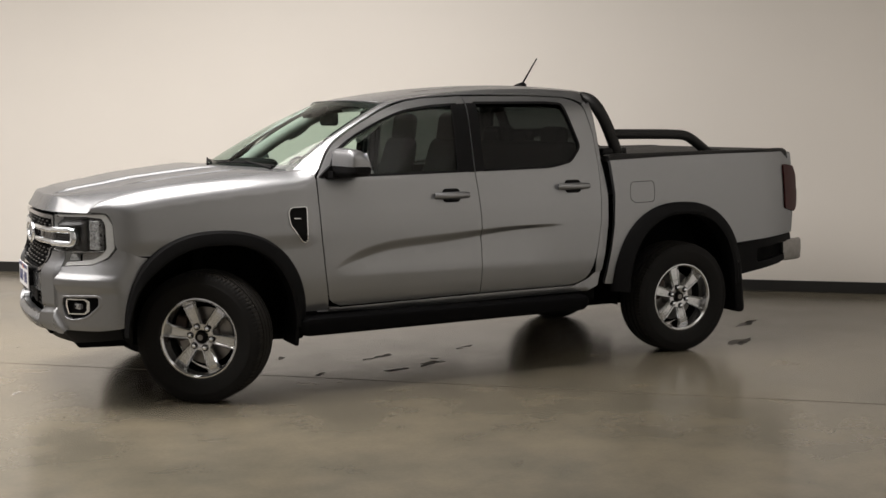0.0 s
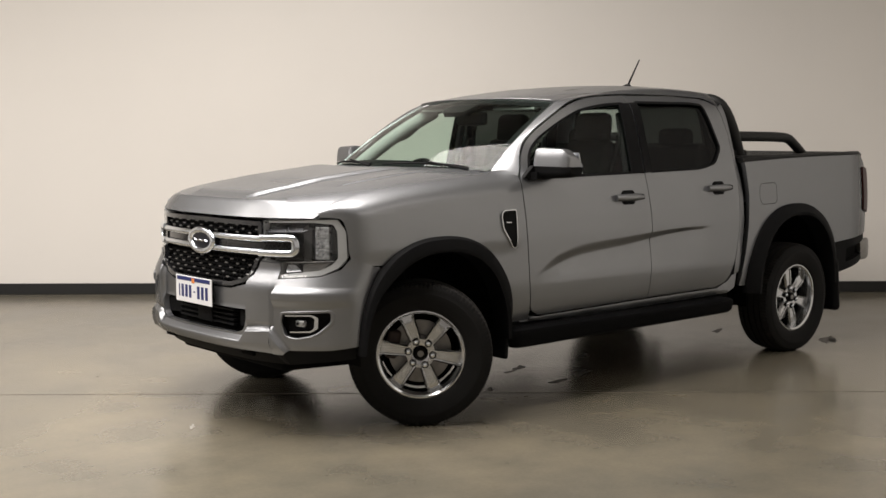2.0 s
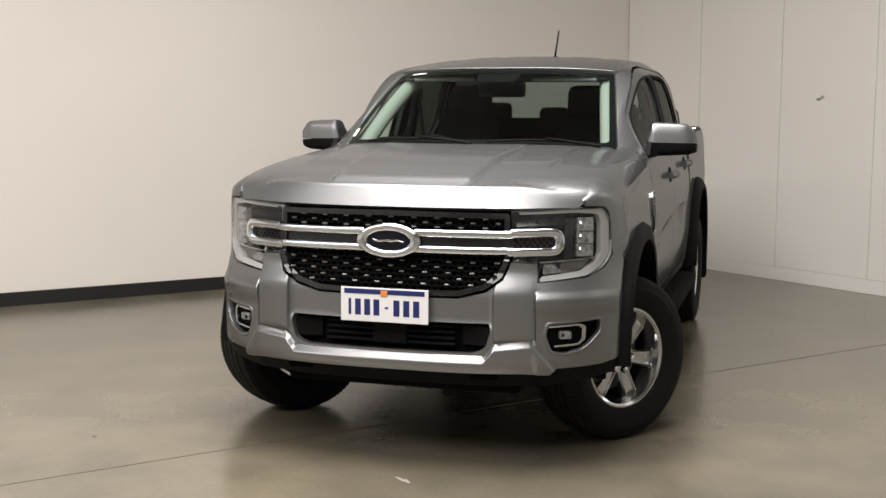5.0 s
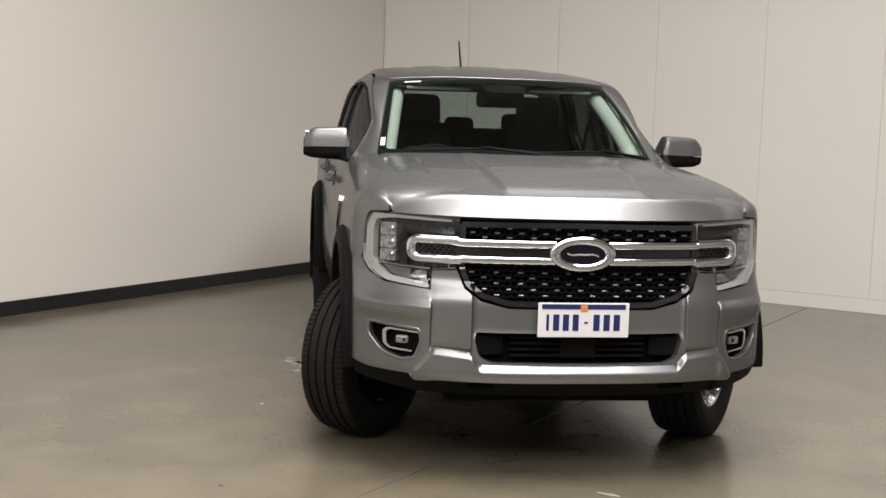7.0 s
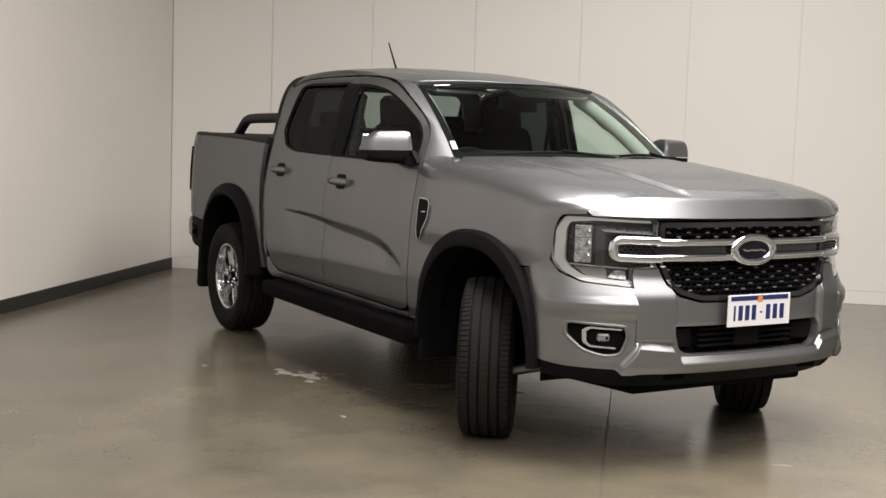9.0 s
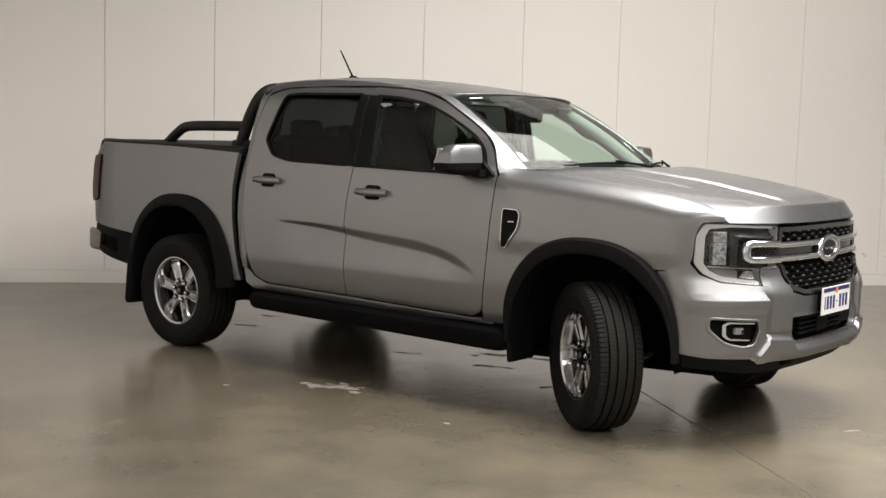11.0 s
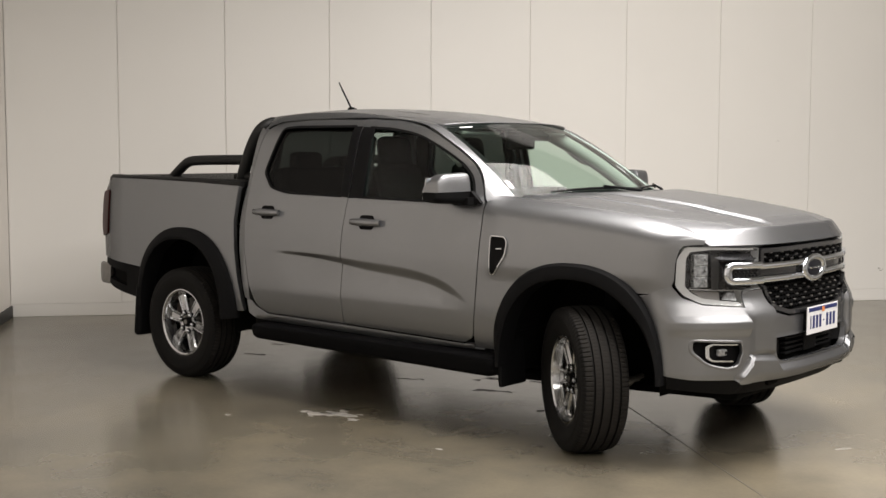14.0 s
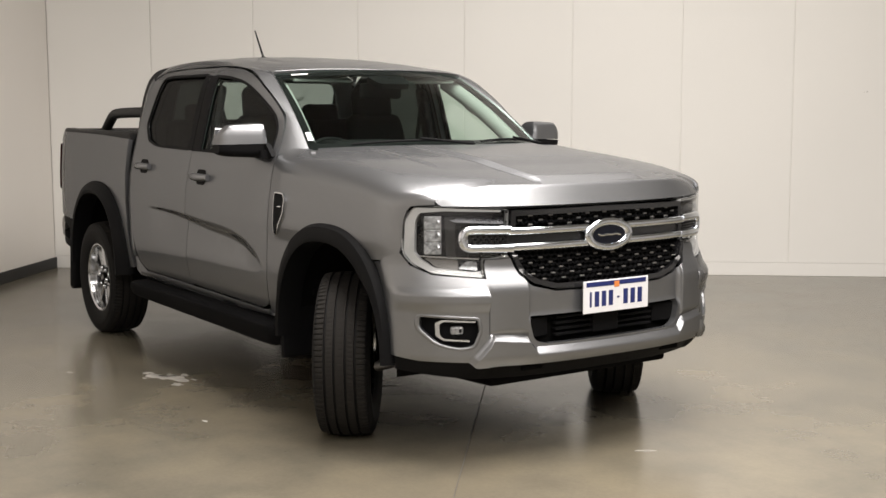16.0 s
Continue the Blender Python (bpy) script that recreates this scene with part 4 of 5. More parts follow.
# antenna
base = loft("antenna", [[(x, w * c, 1.808 + h * s) for c, s in [(math.cos(a), max(0, math.sin(a))) for a in np.linspace(0, math.pi, 9)]] for x, w, h in
            ((-0.775, 0.006, 0.012), (-0.80, 0.020, 0.024), (-0.84, 0.026, 0.040), (-0.875, 0.024, 0.046), (-0.895, 0.012, 0.036))], BLACK, truck, "short black roof aerial", cap=True)
tube("mast", [(-0.868, 0, 1.845), (-0.985, 0, 2.022)], [0.007, 0.0045], BLACK, base, n=8)

# wipers
for y0, y1 in ((-0.55, 0.02), (0.12, 0.62)):
    pa = []
    for t in np.linspace(0, 1, 10):
        y = y0 + (y1 - y0) * t
        p = screen(np.array([[y / 0.72, 0.025 + 0.022 * math.sin(math.pi * t)]]))[0]
        pa.append((p[0] + 0.006, p[1], p[2] + 0.011))
    wb = tube("wiper", pa, 0.006, BLACK, truck, "black windscreen wiper", n=8)
    q = screen(np.array([[y1 / 0.72, 0.0]]))[0]
    tube("wiper_arm", [(q[0] + 0.02, q[1] + 0.03, q[2] + 0.012), tuple(np.array(pa[5]) + (0.006, 0, 0.012))], [0.009, 0.005], BLACK, wb, n=8)

# ---------------- the nose ----------------
HL = [(0.500, 1.080, 0.01), (0.74, 1.093), (0.835, 1.095, 0.03), (0.862, 1.03), (0.866, 0.90, 0.04), (0.840, 0.850, 0.03), (0.785, 0.815, 0.03), (0.608, 0.799, 0.008), (0.602, 0.874, 0.006), (0.508, 0.885, 0.01)]
GR_HALF = [(0.0, 1.078), (0.492, 1.074), (0.497, 0.885), (0.470, 0.815), (0.405, 0.768), (0.30, 0.740), (0.0, 0.735)]
GRILLE = GR_HALF + [(-y, z) for y, z in reversed(GR_HALF[1:-1])]
INTAKE = [(0.426, 0.632, 0.01), (0.431, 0.60, 0.01), (0.412, 0.53, 0.02), (0.360, 0.510, 0.02), (-0.360, 0.510, 0.02), (-0.412, 0.53, 0.02), (-0.431, 0.60, 0.01), (-0.426, 0.632, 0.01)]
FOG = [(0.846, 0.646, 0.02), (0.650, 0.634, 0.015), (0.640, 0.585, 0.015), (0.664, 0.514, 0.02), (0.72, 0.503, 0.02), (0.793, 0.523, 0.03), (0.846, 0.588, 0.02)]


def mirror_y(pts):
    return [(-p[0], *p[1:]) for p in reversed(pts)]


half = [(0.30, 0.730), (0.41, 0.757), (0.478, 0.808), (0.505, 0.878), (0.598, 0.872), (0.604, 0.794), (0.787, 0.811), (0.844, 0.846), (0.870, 0.897)]
half = fy(half) + [(s_at(2.20), 0.893), (s_at(2.12), 0.866), (s_at(2.05), 0.853), (s_at(2.0), 0.845), (s_at(2.052), 0.775), (s_at(2.090), 0.67), (s_at(2.112), 0.55), (s_at(2.122), 0.47)] + fy([(0.84, 0.452), (0.66, 0.448), (0.42, 0.47)])
nose_lines = [[(k * s_of(y), z) for z in np.linspace(0.46, 0.86, 40)] for k in (1, -1) for y in (0.437, 0.445, 0.452, 0.593, 0.599, 0.606, 0.612)]
nose_lines += [[(k * a, z) for a in np.linspace(s_of(0.618), S_END + 0.02, 40)] for k in (1, -1) for z in (0.650, 0.668, 0.686, 0.705, 0.722, 0.737, 0.752, 0.765)]
cover = [(0.0, 0.726)] + half + [(0, 0.47)] + [(-a, b) for a, b in reversed(half)]
bumper = panel("front_bumper", cover, front, None, PAINT, truck, [round_poly(fy(INTAKE), 0.01), round_poly(fy(FOG), 0.02), round_poly(fy(mirror_y(FOG)), 0.02)], 0.022, 0.03, label="silver painted front bumper", lines=nose_lines)
# lower bar and valance
bar_half = [(0.0, 0.500), (0.41, 0.502), (0.452, 0.555), (0.600, 0.568), (0.690, 0.452), (0.665, 0.425), (0.55, 0.432), (0.0, 0.432)]


def bar_top(ay):
    return np.interp(ay, (0, 0.41, 0.452, 0.60, 0.69), (0.502, 0.502, 0.555, 0.568, 0.452))


def bar_surface(uv):
    """The lower bar stands proud of the nose, its upper edge chamfered."""
    p = front(uv)
    p[:, 0] += 0.002 + 0.028 * np.clip((bar_top(np.abs(p[:, 1])) - uv[:, 1]) / 0.026, 0, 1)
    return p


bar_lines = [[(s_of(y), float(bar_top(abs(y))) - e) for y in np.linspace(-0.66, 0.66, 90)] for e in (0.020, 0.026, 0.032)]
skid = panel("lower_bumper_bar", round_poly(fy(bar_half + mirror_y(bar_half)[1:-1]), 0.012), bar_surface, None, PAINT, truck, (), 0.022, 0.045, label="silver lower bumper bar", lines=bar_lines)
val = [(0.905, 0.462), (0.66, 0.452), (0.4, 0.440), (-0.4, 0.440), (-0.66, 0.452), (-0.905, 0.462), (-0.89, 0.402), (-0.60, 0.356), (0.60, 0.356), (0.89, 0.402)]
panel("lower_valance", fy(val), front, None, BLACK, truck, (), 0.03, 0.05, -0.006, label="black plastic lower valance")
for k in (-1, 1):
    part("tow_slot", rbox((0.02, 0.11, 0.022), (2.47, k * 0.40, 0.408), 0.006), DARK, skid)

# lower intake behind the opening
intake = panel("lower_grille", fy([(0.46, 0.66), (-0.46, 0.66), (-0.46, 0.49), (0.46, 0.49)]), front, None, DARK, truck, (), 0.08, 0.01, -0.075)
for z in (0.535, 0.56, 0.585, 0.61):
    for y0, y1 in ((-0.28, -0.06), (0.06, 0.28)):
        part("intake_slat", rbox((0.03, y1 - y0, 0.012), (float(nose_x(0)) - 0.062, (y0 + y1) / 2, z), 0.003, 1), BLACK, intake)
part("sensor_block", rbox((0.03, 0.15, 0.09), (float(nose_x(0)) - 0.055, 0.0, 0.57), 0.008), BLACK, intake)
for k in (-1, 1):
    part("intake_blank", rbox((0.02, 0.12, 0.085), (float(nose_x(0.36)) - 0.055, k * 0.365, 0.575), 0.006, turn=(0, 0, -k * 8)), BLACK, intake)

# grille
grille = panel("grille", round_poly(fy(GRILLE), 0.015), front, None, DARK, truck, (), 0.06, 0.01, -0.05, label="black grille with chrome bars")
go = round_poly(fy(GRILLE), 0.015)
panel("grille_frame", go, front, None, GLOSS_BLACK, grille, [grow(go, -0.022)], 0.03, 0.05, 0.004)


def in_grille(y, z, m=0.02):
    return bool(inside(np.array([[s_of(y), z]]), [np.array(grow(go, -m))])[0])


mesh_bm = bmesh.new()
for j in range(17):
    z = 1.058 - 0.0205 * j
    for i in range(-17, 18):
        y = 0.030 * i + (0.015 if j % 2 else 0)
        if not in_grille(y, z, 0.012) or 0.905 < z < 1.006:
            continue
        x = float(front(np.array([[s_of(y), z]]))[0][0])
        for sg in (-1, 1):
            rbox((0.016, 0.024, 0.006), (x - 0.026, y + sg * 0.007, z + 0.004), 0, turn=(sg * 38, 0, 0), bm=mesh_bm)
tagged(part("grille_mesh", mesh_bm, BLACK, grille, "black honeycomb grille mesh"), kind="stuff")
for j, z in enumerate((1.050, 1.031, 1.012, 0.871, 0.849, 0.827, 0.804, 0.782)):
    for i in range(-6, 7):
        y = 0.0985 * i + (0.04925 if j % 2 else 0)
        if in_grille(y, z, 0.018):
            x = float(front(np.array([[s_of(y), z]]))[0][0])
            part("grille_stud", rbox((0.010, 0.022, 0.007), (x - 0.015, y, z), 0.002, 1), STEEL, grille)


def band(name, z0, z1, y0, y1, mat, parent, off, thick=0.03):
    return panel(name, round_poly(fy([(y0, z0), (y1, z0), (y1, z1), (y0, z1)]), 0.008), front, None, mat, parent, (), 0.03, thick, off)


def front_p(y, z, off=0.0):
    q = np.array([[s_of(y), z]])
    return (front(q) + surface_normals(front, q, None) * off)[0]


def chrome_ring(name, path, half, depth, parent, closed=True, label="", off=0.0, mat=CHROME):
    """A rounded bright moulding along a path of (y, height) on the nose; half: half its breadth."""
    p = np.array(path, float)
    rows = []
    m = len(p)
    for i in range(m):
        a, b = (p[i - 1], p[(i + 1) % m]) if closed else (p[max(i - 1, 0)], p[min(i + 1, m - 1)])
        t = (b - a) / np.hypot(*(b - a))
        nrm = np.array((t[1], -t[0]))
        row = []
        for w in np.linspace(0, math.pi, 9):
            q = p[i] + nrm * half * math.cos(w)
            row.append(front_p(q[0], q[1], off + depth * max(math.sin(w), 0) ** 0.75))
        row += [front_p(*(p[i] - nrm * half), off - 0.02), front_p(*(p[i] + nrm * half), off - 0.02)]
        rows.append(row)
    if closed:
        rows.append(rows[0])
    return loft(name, rows, mat, parent, label, closed=True, cap=not closed, sharp=50)


for z, k in ((0.989, 1), (0.989, -1), (0.922, 1), (0.922, -1)):
    chrome_ring("chrome_bar", [(k * y, z) for y in np.linspace(0.110, 0.505, 21)], 0.0165, 0.013, grille, False, off=0.004)
band("centre_bar", 0.940, 0.970, -0.50, 0.50, GLOSS_BLACK, grille, -0.004)
for k in (-1, 1):
    ci = [(0.493, 0.930, 0.003), (0.645, 0.932, 0.01), (0.658, 0.946, 0.008), (0.658, 0.974, 0.008), (0.645, 0.986, 0.01), (0.493, 0.982, 0.003)]
    if k < 0:
        ci = mirror_y(ci)
    mid = [(0.485, 0.918), (0.677, 0.921, 0.032), (0.677, 0.998, 0.032), (0.485, 0.995)]
    path = [(k * y, z) for y, z in densify(round_poly(mid, 0.0, 9), 0.012) if y > 0.4851 or z < 0.92]
    cl = chrome_ring("chrome_clamp", path, 0.018, 0.014, truck, False, "chrome clamp-shaped frame", 0.008)
    panel("clamp_backing", grow(round_poly(fy(ci), 0.006), 0.004), front, None, GLOSS_BLACK, cl, (), 0.03, 0.004, 0.002)
    for j in range(3):
        for i in range(7):
            y = 0.515 + 0.022 * i + (0.011 if j % 2 else 0)
            x = float(front(np.array([[s_of(y), 0.955]]))[0][0])
            if y < 0.65:
                part("clamp_rib", rbox((0.006, 0.010, 0.007), (x + 0.004, k * y, 0.945 + 0.012 * j), 0, turn=(0, 0, 0)), BLACK, cl)

# badge: an oval with a chrome rim, drawn as plain shapes
def disc(name, ry, rz, x0, x1, mat, parent, edge=0.006, cy=0.0, cz=0.953, n=40):
    rows = []
    for x, k in ((x0, 1.0), (x1 - edge, 1.0), (x1, 1 - edge / ry), (x1 + 0.002, 0.5), (x1 + 0.003, 0.02)):
        rows.append([(x, cy + ry * k * math.cos(w), cz + rz * k * math.sin(w)) for w in np.linspace(0, 2 * math.pi, n, endpoint=False)])
    return loft(name, rows, mat, parent, closed=True, cap=True, sharp=40)


badge = disc("badge", 0.125, 0.064, 2.45, 2.494, GLOSS_BLACK, truck, 0.006)
tagged(badge, "oval chrome-rimmed dark blue badge")
rim_rows = []
for w in np.linspace(0, 2 * math.pi, 57):
    cy_, cz_ = math.cos(w), math.sin(w)
    rim_rows.append([(2.500 + 0.012 * math.sin(p), (0.115 + 0.023 * math.cos(p)) * cy_, 0.953 + (0.056 + 0.017 * math.cos(p)) * cz_) for p in np.linspace(0, 2 * math.pi, 12, endpoint=False)])
loft("badge_rim", rim_rows, CHROME, badge, closed=True, sharp=60)
disc("badge_face", 0.096, 0.043, 2.486, 2.500, BLUE, badge, 0.004)
swash = curve_through([(0.066, 0.948), (0.040, 0.955), (0.012, 0.952), (-0.016, 0.954), (-0.042, 0.951), (-0.066, 0.958)], 6)
tube("badge_mark", [(2.5035, y, z) for y, z in swash], 0.0045, CHROME, badge, n=6)

# number plate, lettering as plain bars
plate = part("number_plate", rbox((0.006, 0.376, 0.140), (2.552, 0, 0.694), 0.0025, 2), PLATE_WHITE, truck, "white number plate with blue band and dark blue characters")
part("plate_band", rbox((0.002, 0.345, 0.020), (2.5555, 0, 0.748), 0.0005, 1), PLATE_BLUE, plate)
part("plate_emblem", rbox((0.003, 0.030, 0.026), (2.556, 0.0, 0.742), 0.004, 1), ORANGE, plate)
for y, w in ((-0.148, 0.011), (-0.113, 0.025), (-0.073, 0.025), (-0.033, 0.025), (0.053, 0.026), (0.095, 0.026), (0.137, 0.026)):
    part("plate_bar", rbox((0.002, w, 0.066), (2.5555, -y * -1, 0.684), 0.0005, 1), PLATE_BLUE, plate)
part("plate_bar", rbox((0.002, 0.014, 0.008), (2.5555, 0.010, 0.684), 0.0005, 1), PLATE_BLUE, plate)
part("plate_bracket", rbox((0.05, 0.30, 0.11), (2.525, 0, 0.694), 0.008), BLACK, plate)

# headlamps
for k in (-1, 1):
    m_ = (lambda p: p) if k > 0 else mirror_y
    ho = round_poly(fy(m_(HL)), 0.012)
    hl = panel("headlight", grow(ho, -0.002), front, None, LAMP_DARK, truck, (), 0.04, 0.02, -0.055, label="clear headlamp with white C-shaped running light")
    ring = densify(ho, 0.03)
    nn = surface_normals(front, ring, None)
    pp = front(ring)
    wall_rows = [[pp[i] - nn[i] * 0.002, pp[i] - nn[i] * 0.055] for i in range(len(ring))]
    wall_rows.append(wall_rows[0])
    loft("lamp_bowl", wall_rows, LENS_WHITE, hl)
    # running light: outer C of white light guide
    drl = [(0.53, 1.078), (0.742, 1.088), (0.835, 1.089), (0.858, 1.03), (0.861, 0.90), (0.837, 0.855), (0.783, 0.820), (0.613, 0.803), (0.617, 0.823), (0.775, 0.842), (0.814, 0.868), (0.834, 0.90), (0.832, 1.03), (0.820, 1.066), (0.742, 1.075), (0.53, 1.069)]
    panel("running_light", round_poly(fy(m_(drl)), 0.012), front, None, LENS_WHITE, hl, (), 0.02, 0.03, -0.010, label="white running light strip")
    # three clear lamp modules one above the other
    for z, h in ((1.024, 0.048), (0.970, 0.046), (0.918, 0.044)):
        p = front_p(0.782, z, -0.034)
        mod = part("lamp_module", rbox((0.040, 0.074, h + 0.009), (p[0], k * p[1], p[2]), 0.006, 3, turn=(0, -4, k * 34)), CRYSTAL, hl, "clear faceted lamp module")
        for dy_, dz_, w_, g_ in ((-0.020, 0.006, 0.016, 0.022), (0.004, -0.004, 0.022, 0.030), (0.026, 0.004, 0.012, 0.018)):
            q = front_p(0.782 + dy_, z + dz_, -0.018)
            part("lamp_facet", rbox((0.012, w_, g_), (q[0], k * q[1], q[2]), 0.004, 1, turn=(0, -8 + 40 * dy_ / 0.03, k * (30 + 900 * dy_))), CRYSTAL if dy_ < 0.02 else LAMP_DARK, mod)
    bez = [(0.705, 0.880), (0.736, 0.880), (0.742, 1.050), (0.705, 1.052)]
    panel("lamp_bezel", round_poly(fy(m_(bez)), 0.006), front, None, GLOSS_BLACK, hl, (), 0.02, 0.03, -0.020)
    rim_ = [(0.614, 0.870), (0.82, 0.882), (0.82, 0.889), (0.614, 0.877)]
    panel("lamp_divider", round_poly(fy(m_(rim_)), 0.002), front, None, ALLOY, hl, (), 0.02, 0.03, -0.020)
    low = [(0.695, 0.834), (0.775, 0.846), (0.812, 0.876), (0.695, 0.868)]
    panel("indicator_reflector", round_poly(fy(m_(low)), 0.012), front, None, STEEL, hl, (), 0.02, 0.02, -0.036)
    inner = [(0.618, 0.826), (0.690, 0.834), (0.655, 0.866), (0.618, 0.864)]
    panel("inner_reflector", round_poly(fy(m_(inner)), 0.010), lambda uv: front(uv) - np.c_[0.12 * (uv[:, 1] - 0.82) + 0.016, 0 * uv[:, 0], 0 * uv[:, 0]], None, CRYSTAL, hl, (), 0.02, 0.01)
    top = [(0.515, 1.020), (0.700, 1.028), (0.735, 1.054), (0.515, 1.050)]
    panel("upper_reflector", round_poly(fy(m_(top)), 0.006), lambda uv: front(uv) - np.c_[0.9 * (uv[:, 1] - 1.02) + 0.008, 0 * uv[:, 0], 0 * uv[:, 0]], None, LAMP_DARK, hl, (), 0.02, 0.02)
    panel("lamp_lens", grow(ho, -0.003), front, None, LENS, hl, (), 0.03, 0.004, -0.001)
    # fog lamp
    fo = round_poly(fy(m_(FOG)), 0.02)
    fg = panel("fog_lamp", grow(fo, 0.01), front, None, BLACK, truck, (), 0.03, 0.01, -0.045, label="fog lamp in black recess with chrome bracket")
    rim_path = densify(round_poly(m_(FOG), 0.02), 0.02)
    chrome_ring("fog_surround", rim_path, 0.007, 0.006, bumper, True, "silver lip round the fog lamp recess", -0.003, PAINT)
    br = [(0.660, 0.621, 0.001), (0.776, 0.626, 0.010), (0.798, 0.612, 0.008), (0.796, 0.558, 0.008), (0.772, 0.538, 0.010), (0.682, 0.534, 0.001), (0.682, 0.541, 0.001), (0.768, 0.546, 0.006), (0.782, 0.561, 0.006), (0.784, 0.606, 0.006), (0.769, 0.618, 0.006), (0.660, 0.614, 0.001)]
    panel("fog_bracket", round_poly(fy(m_(br)), 0.006), front, None, CHROME, fg, (), 0.015, 0.012, -0.016, label="chrome bracket")
    p = front_p(0.728, 0.580, -0.034)
    bulb = part("fog_bulb", rbox((0.030, 0.056, 0.036), (p[0], k * p[1], p[2]), 0.011, 3, turn=(0, 0, k * 20)), CRYSTAL, fg, "clear oval lamp")
    for dy_ in (-0.013, 0.013):
        q = front_p(0.728 + dy_, 0.580, -0.020)
        part("lamp_cell", rbox((0.008, 0.012, 0.014), (q[0], k * q[1], q[2]), 0.003, 2, turn=(0, 0, k * 20)), LAMP_DARK, bulb)


# ---------------- wheels ----------------
R_TYRE, R_RIM = 0.378, 0.229


def tyre_mesh():
    """Five ribs between four deep grooves; slots cut the shoulder ribs, fine sipes the others."""
    seg = 480
    side = [(-0.098, R_RIM - 0.004), (-0.106, R_RIM + 0.006), (-0.113, R_RIM + 0.018), (-0.1145, R_RIM + 0.022), (-0.118, R_RIM + 0.035), (-0.128, 0.300), (-0.1275, 0.318), (-0.1245, 0.323), (-0.1235, 0.338), (-0.118, 0.356), (-0.111, 0.367)]
    crown = lambda y: R_TYRE - 0.009 * abs(y / 0.104) ** 3
    tread = []
    for lo, hi in ((-0.106, -0.073), (-0.061, -0.030), (-0.019, 0.019), (0.030, 0.061), (0.073, 0.106)):
        tread += [(y, crown(y), 1) for y in np.linspace(lo, hi, 5)]
        if hi < 0.1:
            tread += [(hi + 0.0012, crown(hi) - 0.011, 0), (hi + 0.0096, crown(hi) - 0.011, 0)]
    prof = [(y, r, 2) for y, r in side] + tread + [(-y, r, 2) for y, r in reversed(side)]
    n = len(prof)
    verts, faces = [], []
    for i in range(seg):
        w = 2 * math.pi * i / seg
        for j, (y, r, kind) in enumerate(prof):
            q = abs(y)
            skew = 0.0
            if kind == 1:
                ph = (i + (2 if y > 0 else 0)) % 5
                if q > 0.073 and ph == 0:
                    r -= 0.006
                elif 0.031 < q < 0.058 and (i + (1 if y > 0 else 2)) % 4 == 0:
                    r -= 0.0016
                elif q < 0.015 and i % 6 == 1:
                    r -= 0.0015
                skew = 0.012 * (q - 0.03) / 0.03 if q < 0.07 else 0.0
            elif kind == 2 and r > 0.350 and (i + (2 if y > 0 else 0)) % 5 == 0:
                r -= 0.006
            verts.append((r * math.cos(w + skew), y, r * math.sin(w + skew)))
    for i in range(seg):
        for j in range(n - 1):
            a, b = i * n + j, ((i + 1) % seg) * n + j
            faces.append((a, a + 1, b + 1, b))
    worn = [prof[j][2] == 1 and prof[j + 1][2] == 1 for j in range(n - 1)] * seg
    return verts, faces, worn


def spoke(bm, ang):
    """One broad spoke, its face towards +y, slightly dished, with a hollow down its middle."""
    secs = []
    for r, w, y, d in ((0.048, 0.030, 0.036, 0.03), (0.080, 0.035, 0.038, 0.036), (0.12, 0.039, 0.041, 0.038), (0.165, 0.042, 0.043, 0.036), (0.186, 0.044, 0.042, 0.030), (0.196, 0.047, 0.035, 0.024), (0.205, 0.051, 0.033, 0.022), (0.216, 0.057, 0.033, 0.02)):
        dip = 0.006 if 0.07 < r < 0.19 else 0.001
        secs.append([(r, -w, y - d), (r, -w, y - 0.012), (r, -w + 0.009, y), (r, -w + 0.016, y - 0.0005), (r, -w + 0.019, y - dip), (r, 0, y - dip), (r, w - 0.019, y - dip), (r, w - 0.016, y - 0.0005), (r, w - 0.009, y), (r, w, y - 0.012), (r, w, y - d)])
    secs = [[(a, b * (0.90 if a < 0.2 else 1.0), c) for a, b, c in sec] for sec in secs]
    rot = Matrix.Rotation(ang, 3, "Y")
    rings = [[bm.verts.new(rot @ Vector((a, c, b))) for a, b, c in s] for s in secs]
    for s0, s1 in zip(rings, rings[1:]):
        for j in range(len(s0)):
            bm.faces.new((s0[j], s0[(j + 1) % len(s0)], s1[(j + 1) % len(s0)], s1[j]))
    bm.faces.new(rings[0])
    bm.faces.new(rings[-1][::-1])


def lathe_rows(prof, n=48):
    return [[(r * math.cos(w), y, r * math.sin(w)) for w in np.linspace(0, 2 * math.pi, n, endpoint=False)] for y, r in prof]


def build_wheel(at, yaw):
    """A wheel whose outer face looks along +y of its own frame."""
    w = new("wheel")
    w.parent = truck
    w.matrix_basis = pose(*at, 0, 0, yaw)
    tagged(w, "black tyre on a six-spoke silver alloy rim")
    return w


